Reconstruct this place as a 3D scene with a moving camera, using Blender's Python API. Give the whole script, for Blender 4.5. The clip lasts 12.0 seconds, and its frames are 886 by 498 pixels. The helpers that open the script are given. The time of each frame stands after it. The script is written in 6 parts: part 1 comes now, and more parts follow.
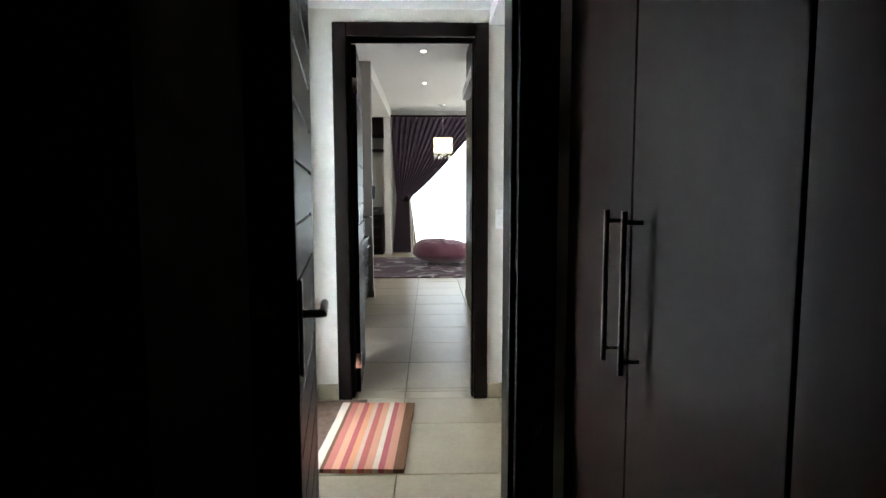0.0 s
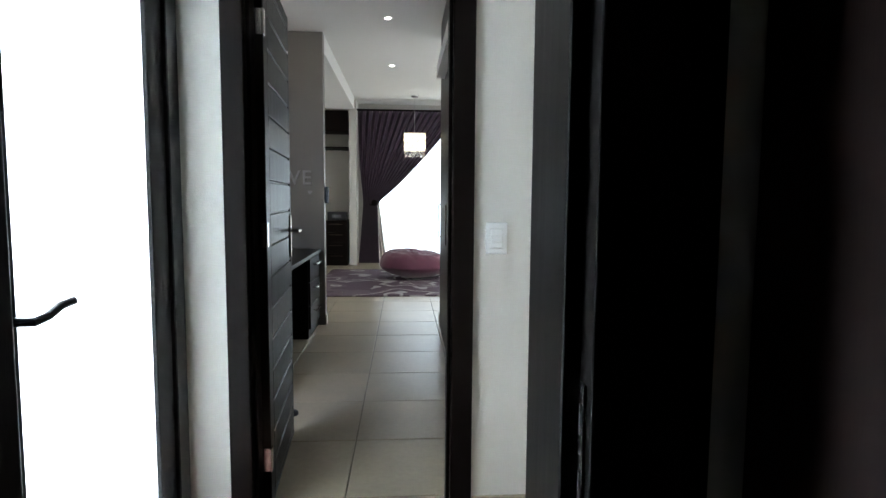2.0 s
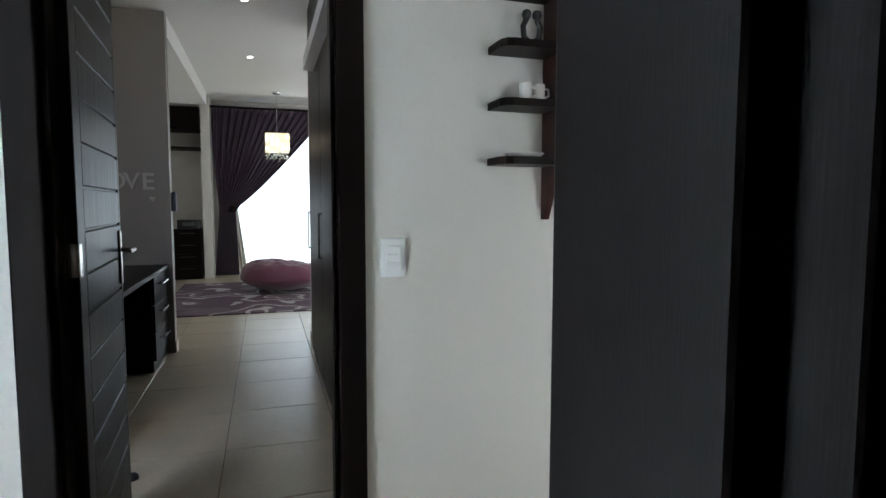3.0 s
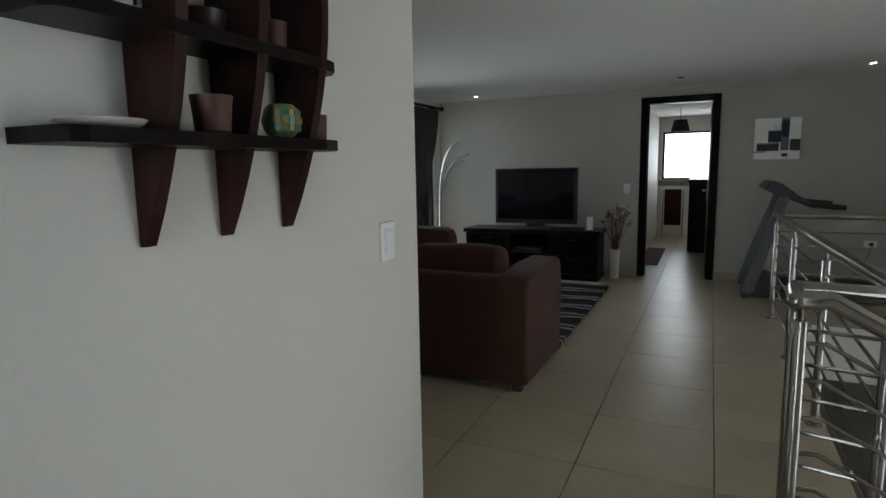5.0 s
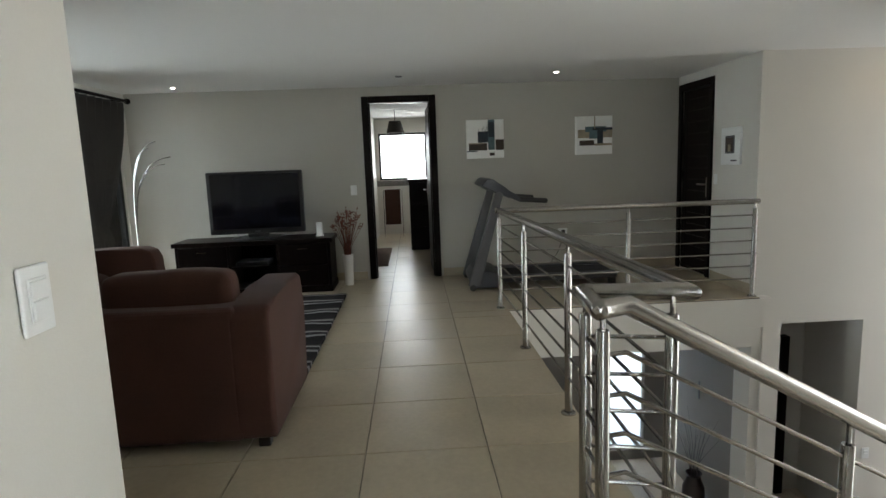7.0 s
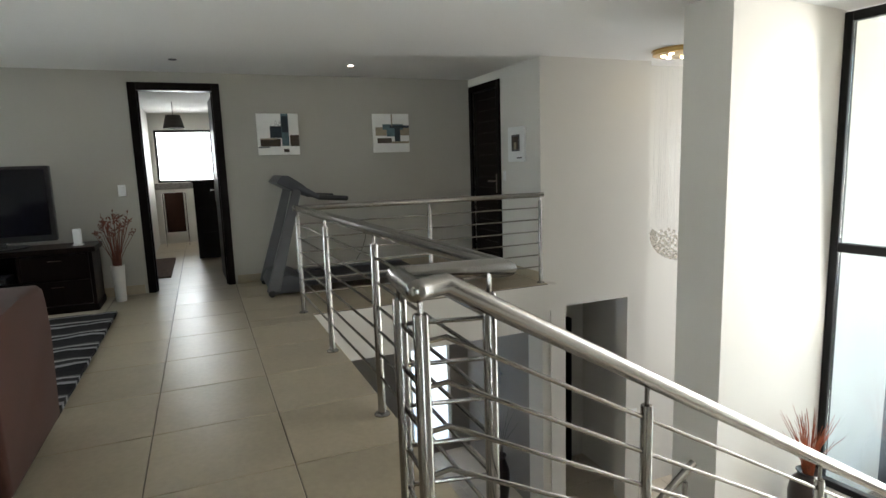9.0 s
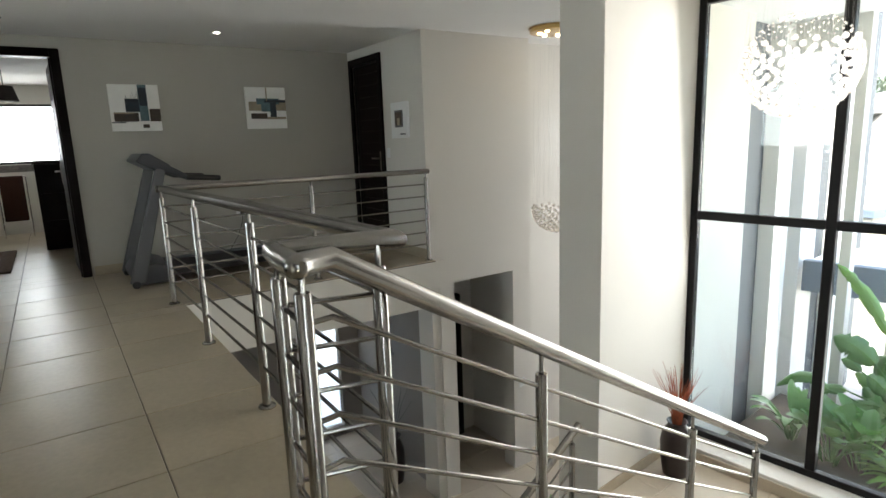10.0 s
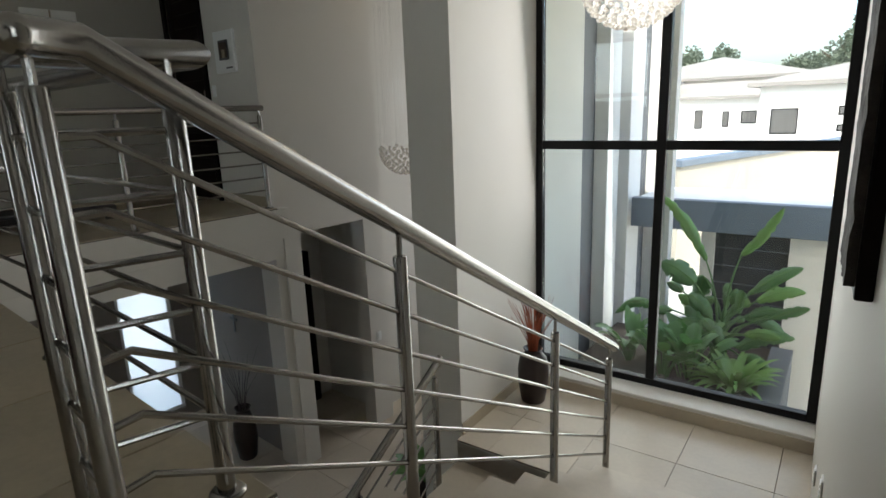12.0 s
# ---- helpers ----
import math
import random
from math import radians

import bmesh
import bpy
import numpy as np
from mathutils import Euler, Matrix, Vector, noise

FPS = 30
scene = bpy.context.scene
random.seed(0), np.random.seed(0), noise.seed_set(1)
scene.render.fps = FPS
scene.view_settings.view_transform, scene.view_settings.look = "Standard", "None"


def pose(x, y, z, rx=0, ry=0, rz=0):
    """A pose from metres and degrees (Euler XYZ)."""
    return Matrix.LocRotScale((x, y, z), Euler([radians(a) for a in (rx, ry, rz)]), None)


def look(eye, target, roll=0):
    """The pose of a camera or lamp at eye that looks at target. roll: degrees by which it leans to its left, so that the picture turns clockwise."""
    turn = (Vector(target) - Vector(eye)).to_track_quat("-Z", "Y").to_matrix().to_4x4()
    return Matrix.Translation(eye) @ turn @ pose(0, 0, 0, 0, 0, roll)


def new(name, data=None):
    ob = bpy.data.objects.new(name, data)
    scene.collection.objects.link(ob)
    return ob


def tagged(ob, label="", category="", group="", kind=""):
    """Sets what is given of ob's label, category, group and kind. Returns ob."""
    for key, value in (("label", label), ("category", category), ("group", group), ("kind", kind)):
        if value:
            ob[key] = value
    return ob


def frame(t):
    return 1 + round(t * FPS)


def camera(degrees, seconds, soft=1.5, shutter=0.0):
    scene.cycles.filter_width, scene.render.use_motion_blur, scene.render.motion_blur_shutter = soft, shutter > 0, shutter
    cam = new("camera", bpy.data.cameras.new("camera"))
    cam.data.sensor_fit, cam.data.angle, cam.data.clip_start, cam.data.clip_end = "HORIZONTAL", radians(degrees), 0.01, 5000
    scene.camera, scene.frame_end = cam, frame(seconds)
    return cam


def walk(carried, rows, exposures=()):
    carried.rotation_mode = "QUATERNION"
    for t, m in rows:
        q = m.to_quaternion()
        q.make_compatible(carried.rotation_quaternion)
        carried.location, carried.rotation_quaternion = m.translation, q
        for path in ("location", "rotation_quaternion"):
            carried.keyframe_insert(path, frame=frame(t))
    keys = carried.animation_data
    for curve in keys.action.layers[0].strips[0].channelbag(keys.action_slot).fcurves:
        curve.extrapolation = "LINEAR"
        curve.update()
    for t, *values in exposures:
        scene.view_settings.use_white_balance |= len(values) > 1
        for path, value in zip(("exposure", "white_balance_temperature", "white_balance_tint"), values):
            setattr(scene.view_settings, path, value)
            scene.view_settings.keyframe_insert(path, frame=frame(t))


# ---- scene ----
cam = camera(75.4, 12.0)

PATH = [
    (0, (0.572, -0.551, 1.294), (0.624, 1.439, 1.108), -0.1),
    (0.5, (0.631, -0.187, 1.296), (0.681, 1.804, 1.113), 0.1),
    (1, (0.671, 0.173, 1.272), (0.718, 2.164, 1.091), 0.2),
    (1.5, (0.666, 0.502, 1.284), (0.732, 2.493, 1.108), 0.3),
    (2, (0.672, 0.799, 1.297), (0.81, 2.786, 1.125), 0.4),
    (2.5, (0.656, 1.034, 1.303), (0.948, 3.006, 1.138), 0.3),
    (3, (0.645, 1.23, 1.317), (1.238, 3.133, 1.161), 0.1),
    (3.2, (0.653, 1.305, 1.322), (1.382, 3.161, 1.165), -0.3),
    (4.8, (0.795, 2.045, 1.409), (2.535, 2.991, 1.128), -0.7),
    (5, (0.853, 2.085, 1.397), (2.647, 2.923, 1.119), -1.0),
    (5.2, (0.931, 2.123, 1.401), (2.773, 2.847, 1.114), -0.8),
    (5.5, (1.049, 2.167, 1.4), (2.95, 2.718, 1.116), -1.2),
    (6, (1.185, 2.209, 1.392), (3.137, 2.539, 1.106), -1.7),
    (6.5, (1.301, 2.272, 1.391), (3.277, 2.392, 1.102), -2.0),
    (7, (1.38, 2.33, 1.384), (3.356, 2.234, 1.091), -2.1),
    (7.2, (1.377, 2.348, 1.414), (3.345, 2.169, 1.106), -2.3),
    (8.8, (1.578, 2.294, 1.288), (3.431, 1.603, 0.994), -1.8),
    (9, (1.605, 2.294, 1.275), (3.431, 1.533, 0.981), -1.9),
    (9.5, (1.672, 2.281, 1.251), (3.399, 1.325, 0.931), -2.0),
    (10, (1.714, 2.244, 1.226), (3.343, 1.145, 0.855), -2.1),
    (10.5, (1.781, 2.216, 1.177), (3.318, 1.001, 0.773), -2.1),
    (11, (1.851, 2.17, 1.078), (3.306, 0.865, 0.649), -2.0),
    (11.5, (1.893, 2.119, 0.961), (3.26, 0.73, 0.51), -2.0),
    (12, (1.911, 2.083, 0.843), (3.185, 0.614, 0.373), -2.2),
]
walk(cam, [(t, look(eye, target, roll)) for t, eye, target, roll in PATH], [(0.0, 1.85, 6350, 10), (1.0, 1.9, 6300, 10), (2.0, 1.6, 6000, 9), (2.6, 1.4, 5950, 9.5), (3.2, 1.1, 6000, 10), (4.8, 0.72, 6050, 8.5), (5.2, 0.9, 6150, 8.5), (6.0, 1.62, 6350, 8.5), (7.2, 1.52, 6400, 9), (9.5, 1.75, 6450, 9), (10.5, 1.2, 6500, 10), (12.0, 0.52, 6450, 9.5)])

# ---------------------------------------------------------------- world, sun and large lights
SUN_DIR = Vector((-0.35, 0.60, 0.95)).normalized()
world = bpy.data.worlds.new("sky")
scene.world = world
world.use_nodes = True
wn = world.node_tree
bg = wn.nodes["Background"]
sky = wn.nodes.new("ShaderNodeTexSky")
sky.sky_type = "NISHITA"
sky.sun_disc = False
sky.sun_elevation = math.asin(SUN_DIR.z)
sky.sun_rotation = math.atan2(SUN_DIR.x, SUN_DIR.y)
sky.air_density, sky.dust_density = 1.0, 4.0
wn.links.new(sky.outputs["Color"], bg.inputs["Color"])
bg.inputs["Strength"].default_value = 0.42
sun = new("sun", bpy.data.lights.new("sun", "SUN"))
sun.data.energy, sun.data.angle, sun.data.color = 4.5, radians(0.6), (1.0, 0.96, 0.9)
sun.matrix_world = look(SUN_DIR * 30, (0, 0, 0))


def window_light(name, eye, target, w, h, energy, color=(1.0, 0.975, 0.95)):
    lamp = bpy.data.lights.new(name, "AREA")
    lamp.shape, lamp.size, lamp.size_y, lamp.energy, lamp.color = "RECTANGLE", w, h, energy, color
    ob = new(name, lamp)
    ob.matrix_world = look(eye, target)
    return ob


window_light("skylight_bedroom", (2.1, 12.95, 1.25), (2.1, 5, 1.2), 3.6, 2.3, 4)
window_light("skylight_glass_door", (-0.55, 2.45, 1.2), (2, 2.45, 1.2), 1.3, 2.3, 27)
window_light("skylight_hall", (5.4, -4.55, 0.2), (5.4, 0, -0.2), 2.2, 4.2, 40)
window_light("skylight_living", (6.6, 6.0, 1.2), (6.6, 3, 0.8), 3.0, 2.1, 5)
window_light("skylight_far_room", (13.05, 2.35, 1.55), (8, 2.35, 0.6), 1.0, 1.0, 4)
# Lamp added behind the ground floor panel to brighten its pane
window_light("panel_backlight", (9.3, -0.5, -1.6), (6, -0.5, -1.8), 0.6, 1.2, 1.2)
window_light("skylight_stair", (3.431, -2.354, 0.4), (3.239, -0.364, 0.1), 2.1, 3.6, 30)

# ---------------------------------------------------------------- materials
def nodes_of(name):
    m = bpy.data.materials.new(name)
    m.use_nodes = True
    return m, m.node_tree, m.node_tree.nodes["Principled BSDF"]


def surface(name, color, rough=0.5, metal=0.0, spread=0.12, fine=60.0, coarse=2.5, bump=0.15, stretch=(1, 1, 1),
            coat=0.0, per_object=0.0, spec=0.5, rough_var=0.1, sheen=0.0):
    """A surface with grain and larger stains, in object space."""
    m, nt, p = nodes_of(name)
    N, L = nt.nodes, nt.links
    tc = N.new("ShaderNodeTexCoord")
    mp = N.new("ShaderNodeMapping")
    mp.inputs["Scale"].default_value = stretch
    L.new(tc.outputs["Object"], mp.inputs["Vector"])
    mp.inputs["Location"].default_value = (0.37, 0.61, 0.43)
    place = mp.outputs["Vector"]
    if per_object:
        info = N.new("ShaderNodeObjectInfo")
        shift = N.new("ShaderNodeVectorMath")
        shift.operation = "MULTIPLY_ADD"
        shift.inputs[1].default_value = (57.0, 31.0, 13.0)
        L.new(info.outputs["Random"], shift.inputs[0])
        L.new(place, shift.inputs[2])
        place = shift.outputs["Vector"]
    big = N.new("ShaderNodeTexNoise")
    big.inputs["Scale"].default_value, big.inputs["Detail"].default_value = coarse, 4
    sm = N.new("ShaderNodeTexNoise")
    sm.inputs["Scale"].default_value, sm.inputs["Detail"].default_value = fine, 3
    L.new(place, big.inputs["Vector"])
    L.new(place, sm.inputs["Vector"])
    add = N.new("ShaderNodeMath")
    add.operation = "MULTIPLY_ADD"
    add.inputs[1].default_value = 0.45
    L.new(sm.outputs["Fac"], add.inputs[0])
    L.new(big.outputs["Fac"], add.inputs[2])
    ramp = N.new("ShaderNodeMapRange")
    ramp.inputs["From Min"].default_value, ramp.inputs["From Max"].default_value = 0.4, 1.05
    ramp.inputs["To Min"].default_value, ramp.inputs["To Max"].default_value = 1 - spread, 1 + spread
    L.new(add.outputs[0], ramp.inputs["Value"])
    value = ramp.outputs["Result"]
    if per_object:
        oi = N.new("ShaderNodeObjectInfo")
        mr = N.new("ShaderNodeMapRange")
        mr.inputs["To Min"].default_value, mr.inputs["To Max"].default_value = 1 - per_object, 1 + per_object
        L.new(oi.outputs["Random"], mr.inputs["Value"])
        mul = N.new("ShaderNodeMath")
        mul.operation = "MULTIPLY"
        L.new(value, mul.inputs[0])
        L.new(mr.outputs["Result"], mul.inputs[1])
        value = mul.outputs[0]
    tint = N.new("ShaderNodeVectorMath")
    tint.operation = "SCALE"
    tint.inputs[0].default_value = color
    L.new(value, tint.inputs["Scale"])
    L.new(tint.outputs["Vector"], p.inputs["Base Color"])
    rr = N.new("ShaderNodeMapRange")
    low, high = max(0.02, rough - rough_var), min(1, rough + rough_var)
    if low < 0.29 < high:
        low, high = (0.295, max(high, 0.36)) if not metal else (max(0.02, min(low, 0.18)), 0.262)
    rr.inputs["To Min"].default_value, rr.inputs["To Max"].default_value = low, high
    L.new(big.outputs["Fac"], rr.inputs["Value"])
    L.new(rr.outputs["Result"], p.inputs["Roughness"])
    p.inputs["Metallic"].default_value = metal
    p.inputs["Specular IOR Level"].default_value = spec
    p.inputs["Coat Weight"].default_value = coat
    p.inputs["Coat Roughness"].default_value = 0.12
    p.inputs["Sheen Weight"].default_value = sheen
    if bump:
        b = N.new("ShaderNodeBump")
        b.inputs["Strength"].default_value, b.inputs["Distance"].default_value = bump, 0.004
        L.new(sm.outputs["Fac"], b.inputs["Height"])
        L.new(b.outputs["Normal"], p.inputs["Normal"])
    return m


def glow(name, color, strength):
    m, nt, p = nodes_of(name)
    p.inputs["Base Color"].default_value = (*color, 1)
    p.inputs["Emission Color"].default_value = (*color, 1)
    p.inputs["Emission Strength"].default_value = strength
    return m


def clear_glass(name, tint=(0.93, 0.97, 0.96), gloss=1.0):
    m = bpy.data.materials.new(name)
    m.use_nodes = True
    nt = m.node_tree
    N, L = nt.nodes, nt.links
    N.remove(N["Principled BSDF"])
    tr, gl, mx, fr = (N.new(k) for k in ("ShaderNodeBsdfTransparent", "ShaderNodeBsdfGlossy", "ShaderNodeMixShader", "ShaderNodeFresnel"))
    tr.inputs["Color"].default_value = (*tint, 1)
    gl.inputs["Roughness"].default_value = 0.01
    gl.inputs["Color"].default_value = (gloss, gloss, gloss, 1)
    fr.inputs["IOR"].default_value = 1.5
    L.new(fr.outputs["Fac"], mx.inputs["Fac"])
    L.new(tr.outputs["BSDF"], mx.inputs[1])
    L.new(gl.outputs["BSDF"], mx.inputs[2])
    L.new(mx.outputs["Shader"], N["Material Output"].inputs["Surface"])
    return m


def frosted(name):
    m = bpy.data.materials.new(name)
    m.use_nodes = True
    nt = m.node_tree
    N, L = nt.nodes, nt.links
    p = N["Principled BSDF"]
    p.inputs["Base Color"].default_value = (0.84, 0.87, 0.88, 1)
    p.inputs["Roughness"].default_value = 0.35
    tl, mx, tc, nz, mr = (N.new(k) for k in ("ShaderNodeBsdfTranslucent", "ShaderNodeMixShader", "ShaderNodeTexCoord", "ShaderNodeTexNoise", "ShaderNodeMapRange"))
    tl.inputs["Color"].default_value = (0.86, 0.91, 0.92, 1)
    nz.inputs["Scale"].default_value = 1.6
    mr.inputs["To Min"].default_value, mr.inputs["To Max"].default_value = 0.75, 0.92
    L.new(tc.outputs["Object"], nz.inputs["Vector"])
    L.new(nz.outputs["Fac"], mr.inputs["Value"])
    L.new(mr.outputs["Result"], mx.inputs["Fac"])
    L.new(p.outputs["BSDF"], mx.inputs[1])
    L.new(tl.outputs["BSDF"], mx.inputs[2])
    L.new(mx.outputs["Shader"], N["Material Output"].inputs["Surface"])
    return m


def leafy(name, color, back):
    m = bpy.data.materials.new(name)
    m.use_nodes = True
    nt = m.node_tree
    N, L = nt.nodes, nt.links
    p = N["Principled BSDF"]
    tc, nz, mr, vm = (N.new(k) for k in ("ShaderNodeTexCoord", "ShaderNodeTexNoise", "ShaderNodeMapRange", "ShaderNodeVectorMath"))
    nz.inputs["Scale"].default_value, nz.inputs["Detail"].default_value = 9, 5
    mr.inputs["To Min"].default_value, mr.inputs["To Max"].default_value = 0.55, 1.45
    vm.operation = "SCALE"
    vm.inputs[0].default_value = color
    L.new(tc.outputs["Object"], nz.inputs["Vector"])
    L.new(nz.outputs["Fac"], mr.inputs["Value"])
    L.new(mr.outputs["Result"], vm.inputs["Scale"])
    L.new(vm.outputs["Vector"], p.inputs["Base Color"])
    p.inputs["Roughness"].default_value = 0.38
    tl, mx = N.new("ShaderNodeBsdfTranslucent"), N.new("ShaderNodeMixShader")
    tl.inputs["Color"].default_value = (*back, 1)
    mx.inputs["Fac"].default_value = 0.3
    L.new(p.outputs["BSDF"], mx.inputs[1])
    L.new(tl.outputs["BSDF"], mx.inputs[2])
    L.new(mx.outputs["Shader"], N["Material Output"].inputs["Surface"])
    return m


def bands(name, colors, scale, axis=0, wobble=0.0, rough=0.9, loops=110.0):
    """Woven stripes or swirls: a colour ramp of constant steps along one axis, with a yarn bump."""
    m, nt, p = nodes_of(name)
    N, L = nt.nodes, nt.links
    tc, sep, nz, ma, fr, ramp, vo, b = (N.new(k) for k in (
        "ShaderNodeTexCoord", "ShaderNodeSeparateXYZ", "ShaderNodeTexNoise", "ShaderNodeMath", "ShaderNodeMath", "ShaderNodeValToRGB",
        "ShaderNodeTexNoise", "ShaderNodeBump"))
    nz.inputs["Scale"].default_value = 1.1
    ma.operation, ma.inputs[1].default_value = "MULTIPLY_ADD", wobble
    sc = N.new("ShaderNodeMath")
    sc.operation, sc.inputs[1].default_value = "MULTIPLY", scale
    fr.operation = "FRACT"
    L.new(tc.outputs["Object"], sep.inputs[0])
    L.new(tc.outputs["Object"], nz.inputs["Vector"])
    L.new(sep.outputs[axis], sc.inputs[0])
    L.new(nz.outputs["Fac"], ma.inputs[0])
    L.new(sc.outputs[0], ma.inputs[2])
    L.new(ma.outputs[0], fr.inputs[0])
    L.new(fr.outputs[0], ramp.inputs["Fac"])
    ramp.color_ramp.interpolation = "CONSTANT"
    el = ramp.color_ramp.elements
    while len(el) < len(colors):
        el.new(1.0)
    for e, (pos, col) in zip(el, colors):
        e.position, e.color = pos, (*col, 1)
    L.new(ramp.outputs["Color"], p.inputs["Base Color"])
    p.inputs["Roughness"].default_value = rough
    p.inputs["Specular IOR Level"].default_value = 0.2
    vo.inputs["Scale"].default_value = loops
    L.new(tc.outputs["Object"], vo.inputs["Vector"])
    b.inputs["Strength"].default_value, b.inputs["Distance"].default_value = 0.6, 0.006
    L.new(vo.outputs["Fac"], b.inputs["Height"])
    L.new(b.outputs["Normal"], p.inputs["Normal"])
    return m


PAINT = surface("wall_paint", (0.67, 0.65, 0.60), 0.6, spread=0.035, fine=160, coarse=1.1, bump=0.12, spec=0.3)
PAINT_TAUPE = surface("taupe_wall_paint", (0.455, 0.44, 0.39), 0.6, spread=0.035, fine=160, coarse=1.1, bump=0.12, spec=0.3)
# Wall paint with the shade under the gallery put into its colour
PAINT_SHADED = surface("shaded_wall_paint", (0.24, 0.22, 0.195), 0.6, spread=0.04, fine=160, coarse=1.1, bump=0.12, spec=0.3)
CEIL = surface("ceiling_paint", (0.74, 0.735, 0.71), 0.8, spread=0.03, fine=90, coarse=0.8, bump=0.08, spec=0.2)
TILE = surface("porcelain_tile", (0.395, 0.335, 0.238), 0.26, spread=0.18, fine=34, coarse=2.2, bump=0.1, per_object=0.05, rough_var=0.1)
TILE_PALE = surface("pale_porcelain_tile", (0.51, 0.445, 0.35), 0.37, spread=0.1, fine=34, coarse=2.2, bump=0.08, per_object=0.04)
GROUT = surface("grout", (0.10, 0.085, 0.065), 0.9, fine=90)
WENGE = surface("dark_stained_wood", (0.0075, 0.0050, 0.0044), 0.37, spread=0.28, fine=55, coarse=5, bump=0.06, stretch=(8, 8, 0.5), rough_var=0.08, spec=0.06)
WENGE_GLOSS = surface("polished_dark_wood", (0.009, 0.006, 0.005), 0.28, spec=0.07, spread=0.4, fine=45, coarse=4, bump=0.05, stretch=(7, 7, 0.5))
WARDROBE = surface("dark_wardrobe_veneer", (0.032, 0.0145, 0.0108), 0.38, spec=0.05, spread=0.3, fine=60, coarse=3, bump=0.05, stretch=(9, 9, 0.35), rough_var=0.08)
MAHOGANY = surface("mahogany", (0.026, 0.007, 0.006), 0.38, spec=0.2, spread=0.5, fine=40, coarse=7, bump=0.06, stretch=(6, 6, 0.8))
GROOVE = surface("groove_shadow_gap", (0.006, 0.005, 0.005), 0.8, fine=50)
STEEL = surface("brushed_steel", (0.33, 0.315, 0.295), 0.23, metal=1.0, spread=0.08, fine=220, coarse=3, bump=0.05, rough_var=0.07)
BRONZE = surface("dark_bronze", (0.29, 0.25, 0.225), 0.34, metal=1.0, spread=0.1, fine=120, bump=0.04, rough_var=0.03)
CHROME = surface("chrome", (0.72, 0.72, 0.72), 0.12, metal=1.0, spread=0.05, bump=0.0, rough_var=0.05)
GOLD = surface("gold_plate", (0.62, 0.42, 0.17), 0.18, metal=1.0, spread=0.08, bump=0.0)
ALU = surface("black_aluminium", (0.010, 0.010, 0.011), 0.42, spec=0.2, spread=0.15, fine=150, bump=0.04)
SOFA = surface("brown_microfibre", (0.052, 0.022, 0.015), 0.85, spread=0.22, fine=120, coarse=4, bump=0.25, sheen=0.08, spec=0.15)
SOFA_DARK = surface("sofa_foot", (0.02, 0.014, 0.012), 0.4)
BLACK_PLASTIC = surface("black_plastic", (0.015, 0.015, 0.016), 0.35, spread=0.1, fine=140, bump=0.04)
SCREEN = surface("dark_screen", (0.006, 0.007, 0.011), 0.08, spread=0.05, bump=0.0, rough_var=0.02)
GREY_PLASTIC = surface("grey_plastic", (0.05, 0.053, 0.062), 0.45, spread=0.08, fine=180, bump=0.06)
SILVER_PLASTIC = surface("silver_paint", (0.12, 0.122, 0.13), 0.42, metal=0.3, spread=0.06, fine=150, bump=0.03)
WHITE_PLASTIC = surface("white_plastic", (0.80, 0.81, 0.80), 0.32, spread=0.03, fine=200, bump=0.02)
CERAMIC = surface("white_ceramic", (0.72, 0.70, 0.66), 0.25, spread=0.05, fine=40, bump=0.02)
RUBBER = surface("rubber_belt", (0.014, 0.014, 0.015), 0.7, fine=200, bump=0.2)
TWIG = surface("dried_twigs", (0.16, 0.055, 0.035), 0.8, spread=0.5, fine=80, coarse=14, bump=0.2)
TWIG_RED = surface("red_reeds", (0.30, 0.075, 0.03), 0.7, spread=0.5, fine=80, coarse=12, bump=0.2)
VASE_DARK = surface("dark_glazed_clay", (0.020, 0.011, 0.010), 0.28, spread=0.4, fine=30, bump=0.1)
CURTAIN = surface("purple_curtain", (0.045, 0.026, 0.045), 0.8, spread=0.25, fine=240, coarse=3, bump=0.2, sheen=0.3, spec=0.2)
CURTAIN_GREY = surface("charcoal_curtain", (0.045, 0.042, 0.038), 0.85, spread=0.25, fine=240, coarse=3, bump=0.2, sheen=0.2)
SHEER = surface("white_sheer", (0.75, 0.73, 0.66), 0.9, spread=0.06, fine=200, bump=0.1)
BEANBAG = surface("plum_suede", (0.14, 0.040, 0.070), 0.8, spread=0.25, fine=120, coarse=5, bump=0.2, sheen=0.35)
BROWN_MAT = surface("brown_loop_mat", (0.13, 0.085, 0.065), 0.95, spread=0.5, fine=160, coarse=20, bump=0.9, spec=0.1)
CLEAR = clear_glass("window_glass")
FROST = frosted("frosted_glass")
CRYSTAL, _nt, _p = nodes_of("crystal")
_p.inputs["Base Color"].default_value = (0.84, 0.80, 0.73, 1)
_p.inputs["Roughness"].default_value, _p.inputs["Transmission Weight"].default_value, _p.inputs["IOR"].default_value = 0.05, 0.82, 1.45
CANVAS = surface("white_canvas", (0.85, 0.85, 0.82), 0.8, spread=0.06, fine=260, coarse=6, bump=0.2)
INK_BLUE = surface("blue_black_oil", (0.022, 0.032, 0.045), 0.6, spread=0.5, fine=70, coarse=12, bump=0.4)
INK_TEAL = surface("slate_teal_oil", (0.09, 0.15, 0.17), 0.6, spread=0.4, fine=70, coarse=12, bump=0.4)
INK_BROWN = surface("umber_oil", (0.06, 0.042, 0.03), 0.6, spread=0.5, fine=70, coarse=12, bump=0.4)
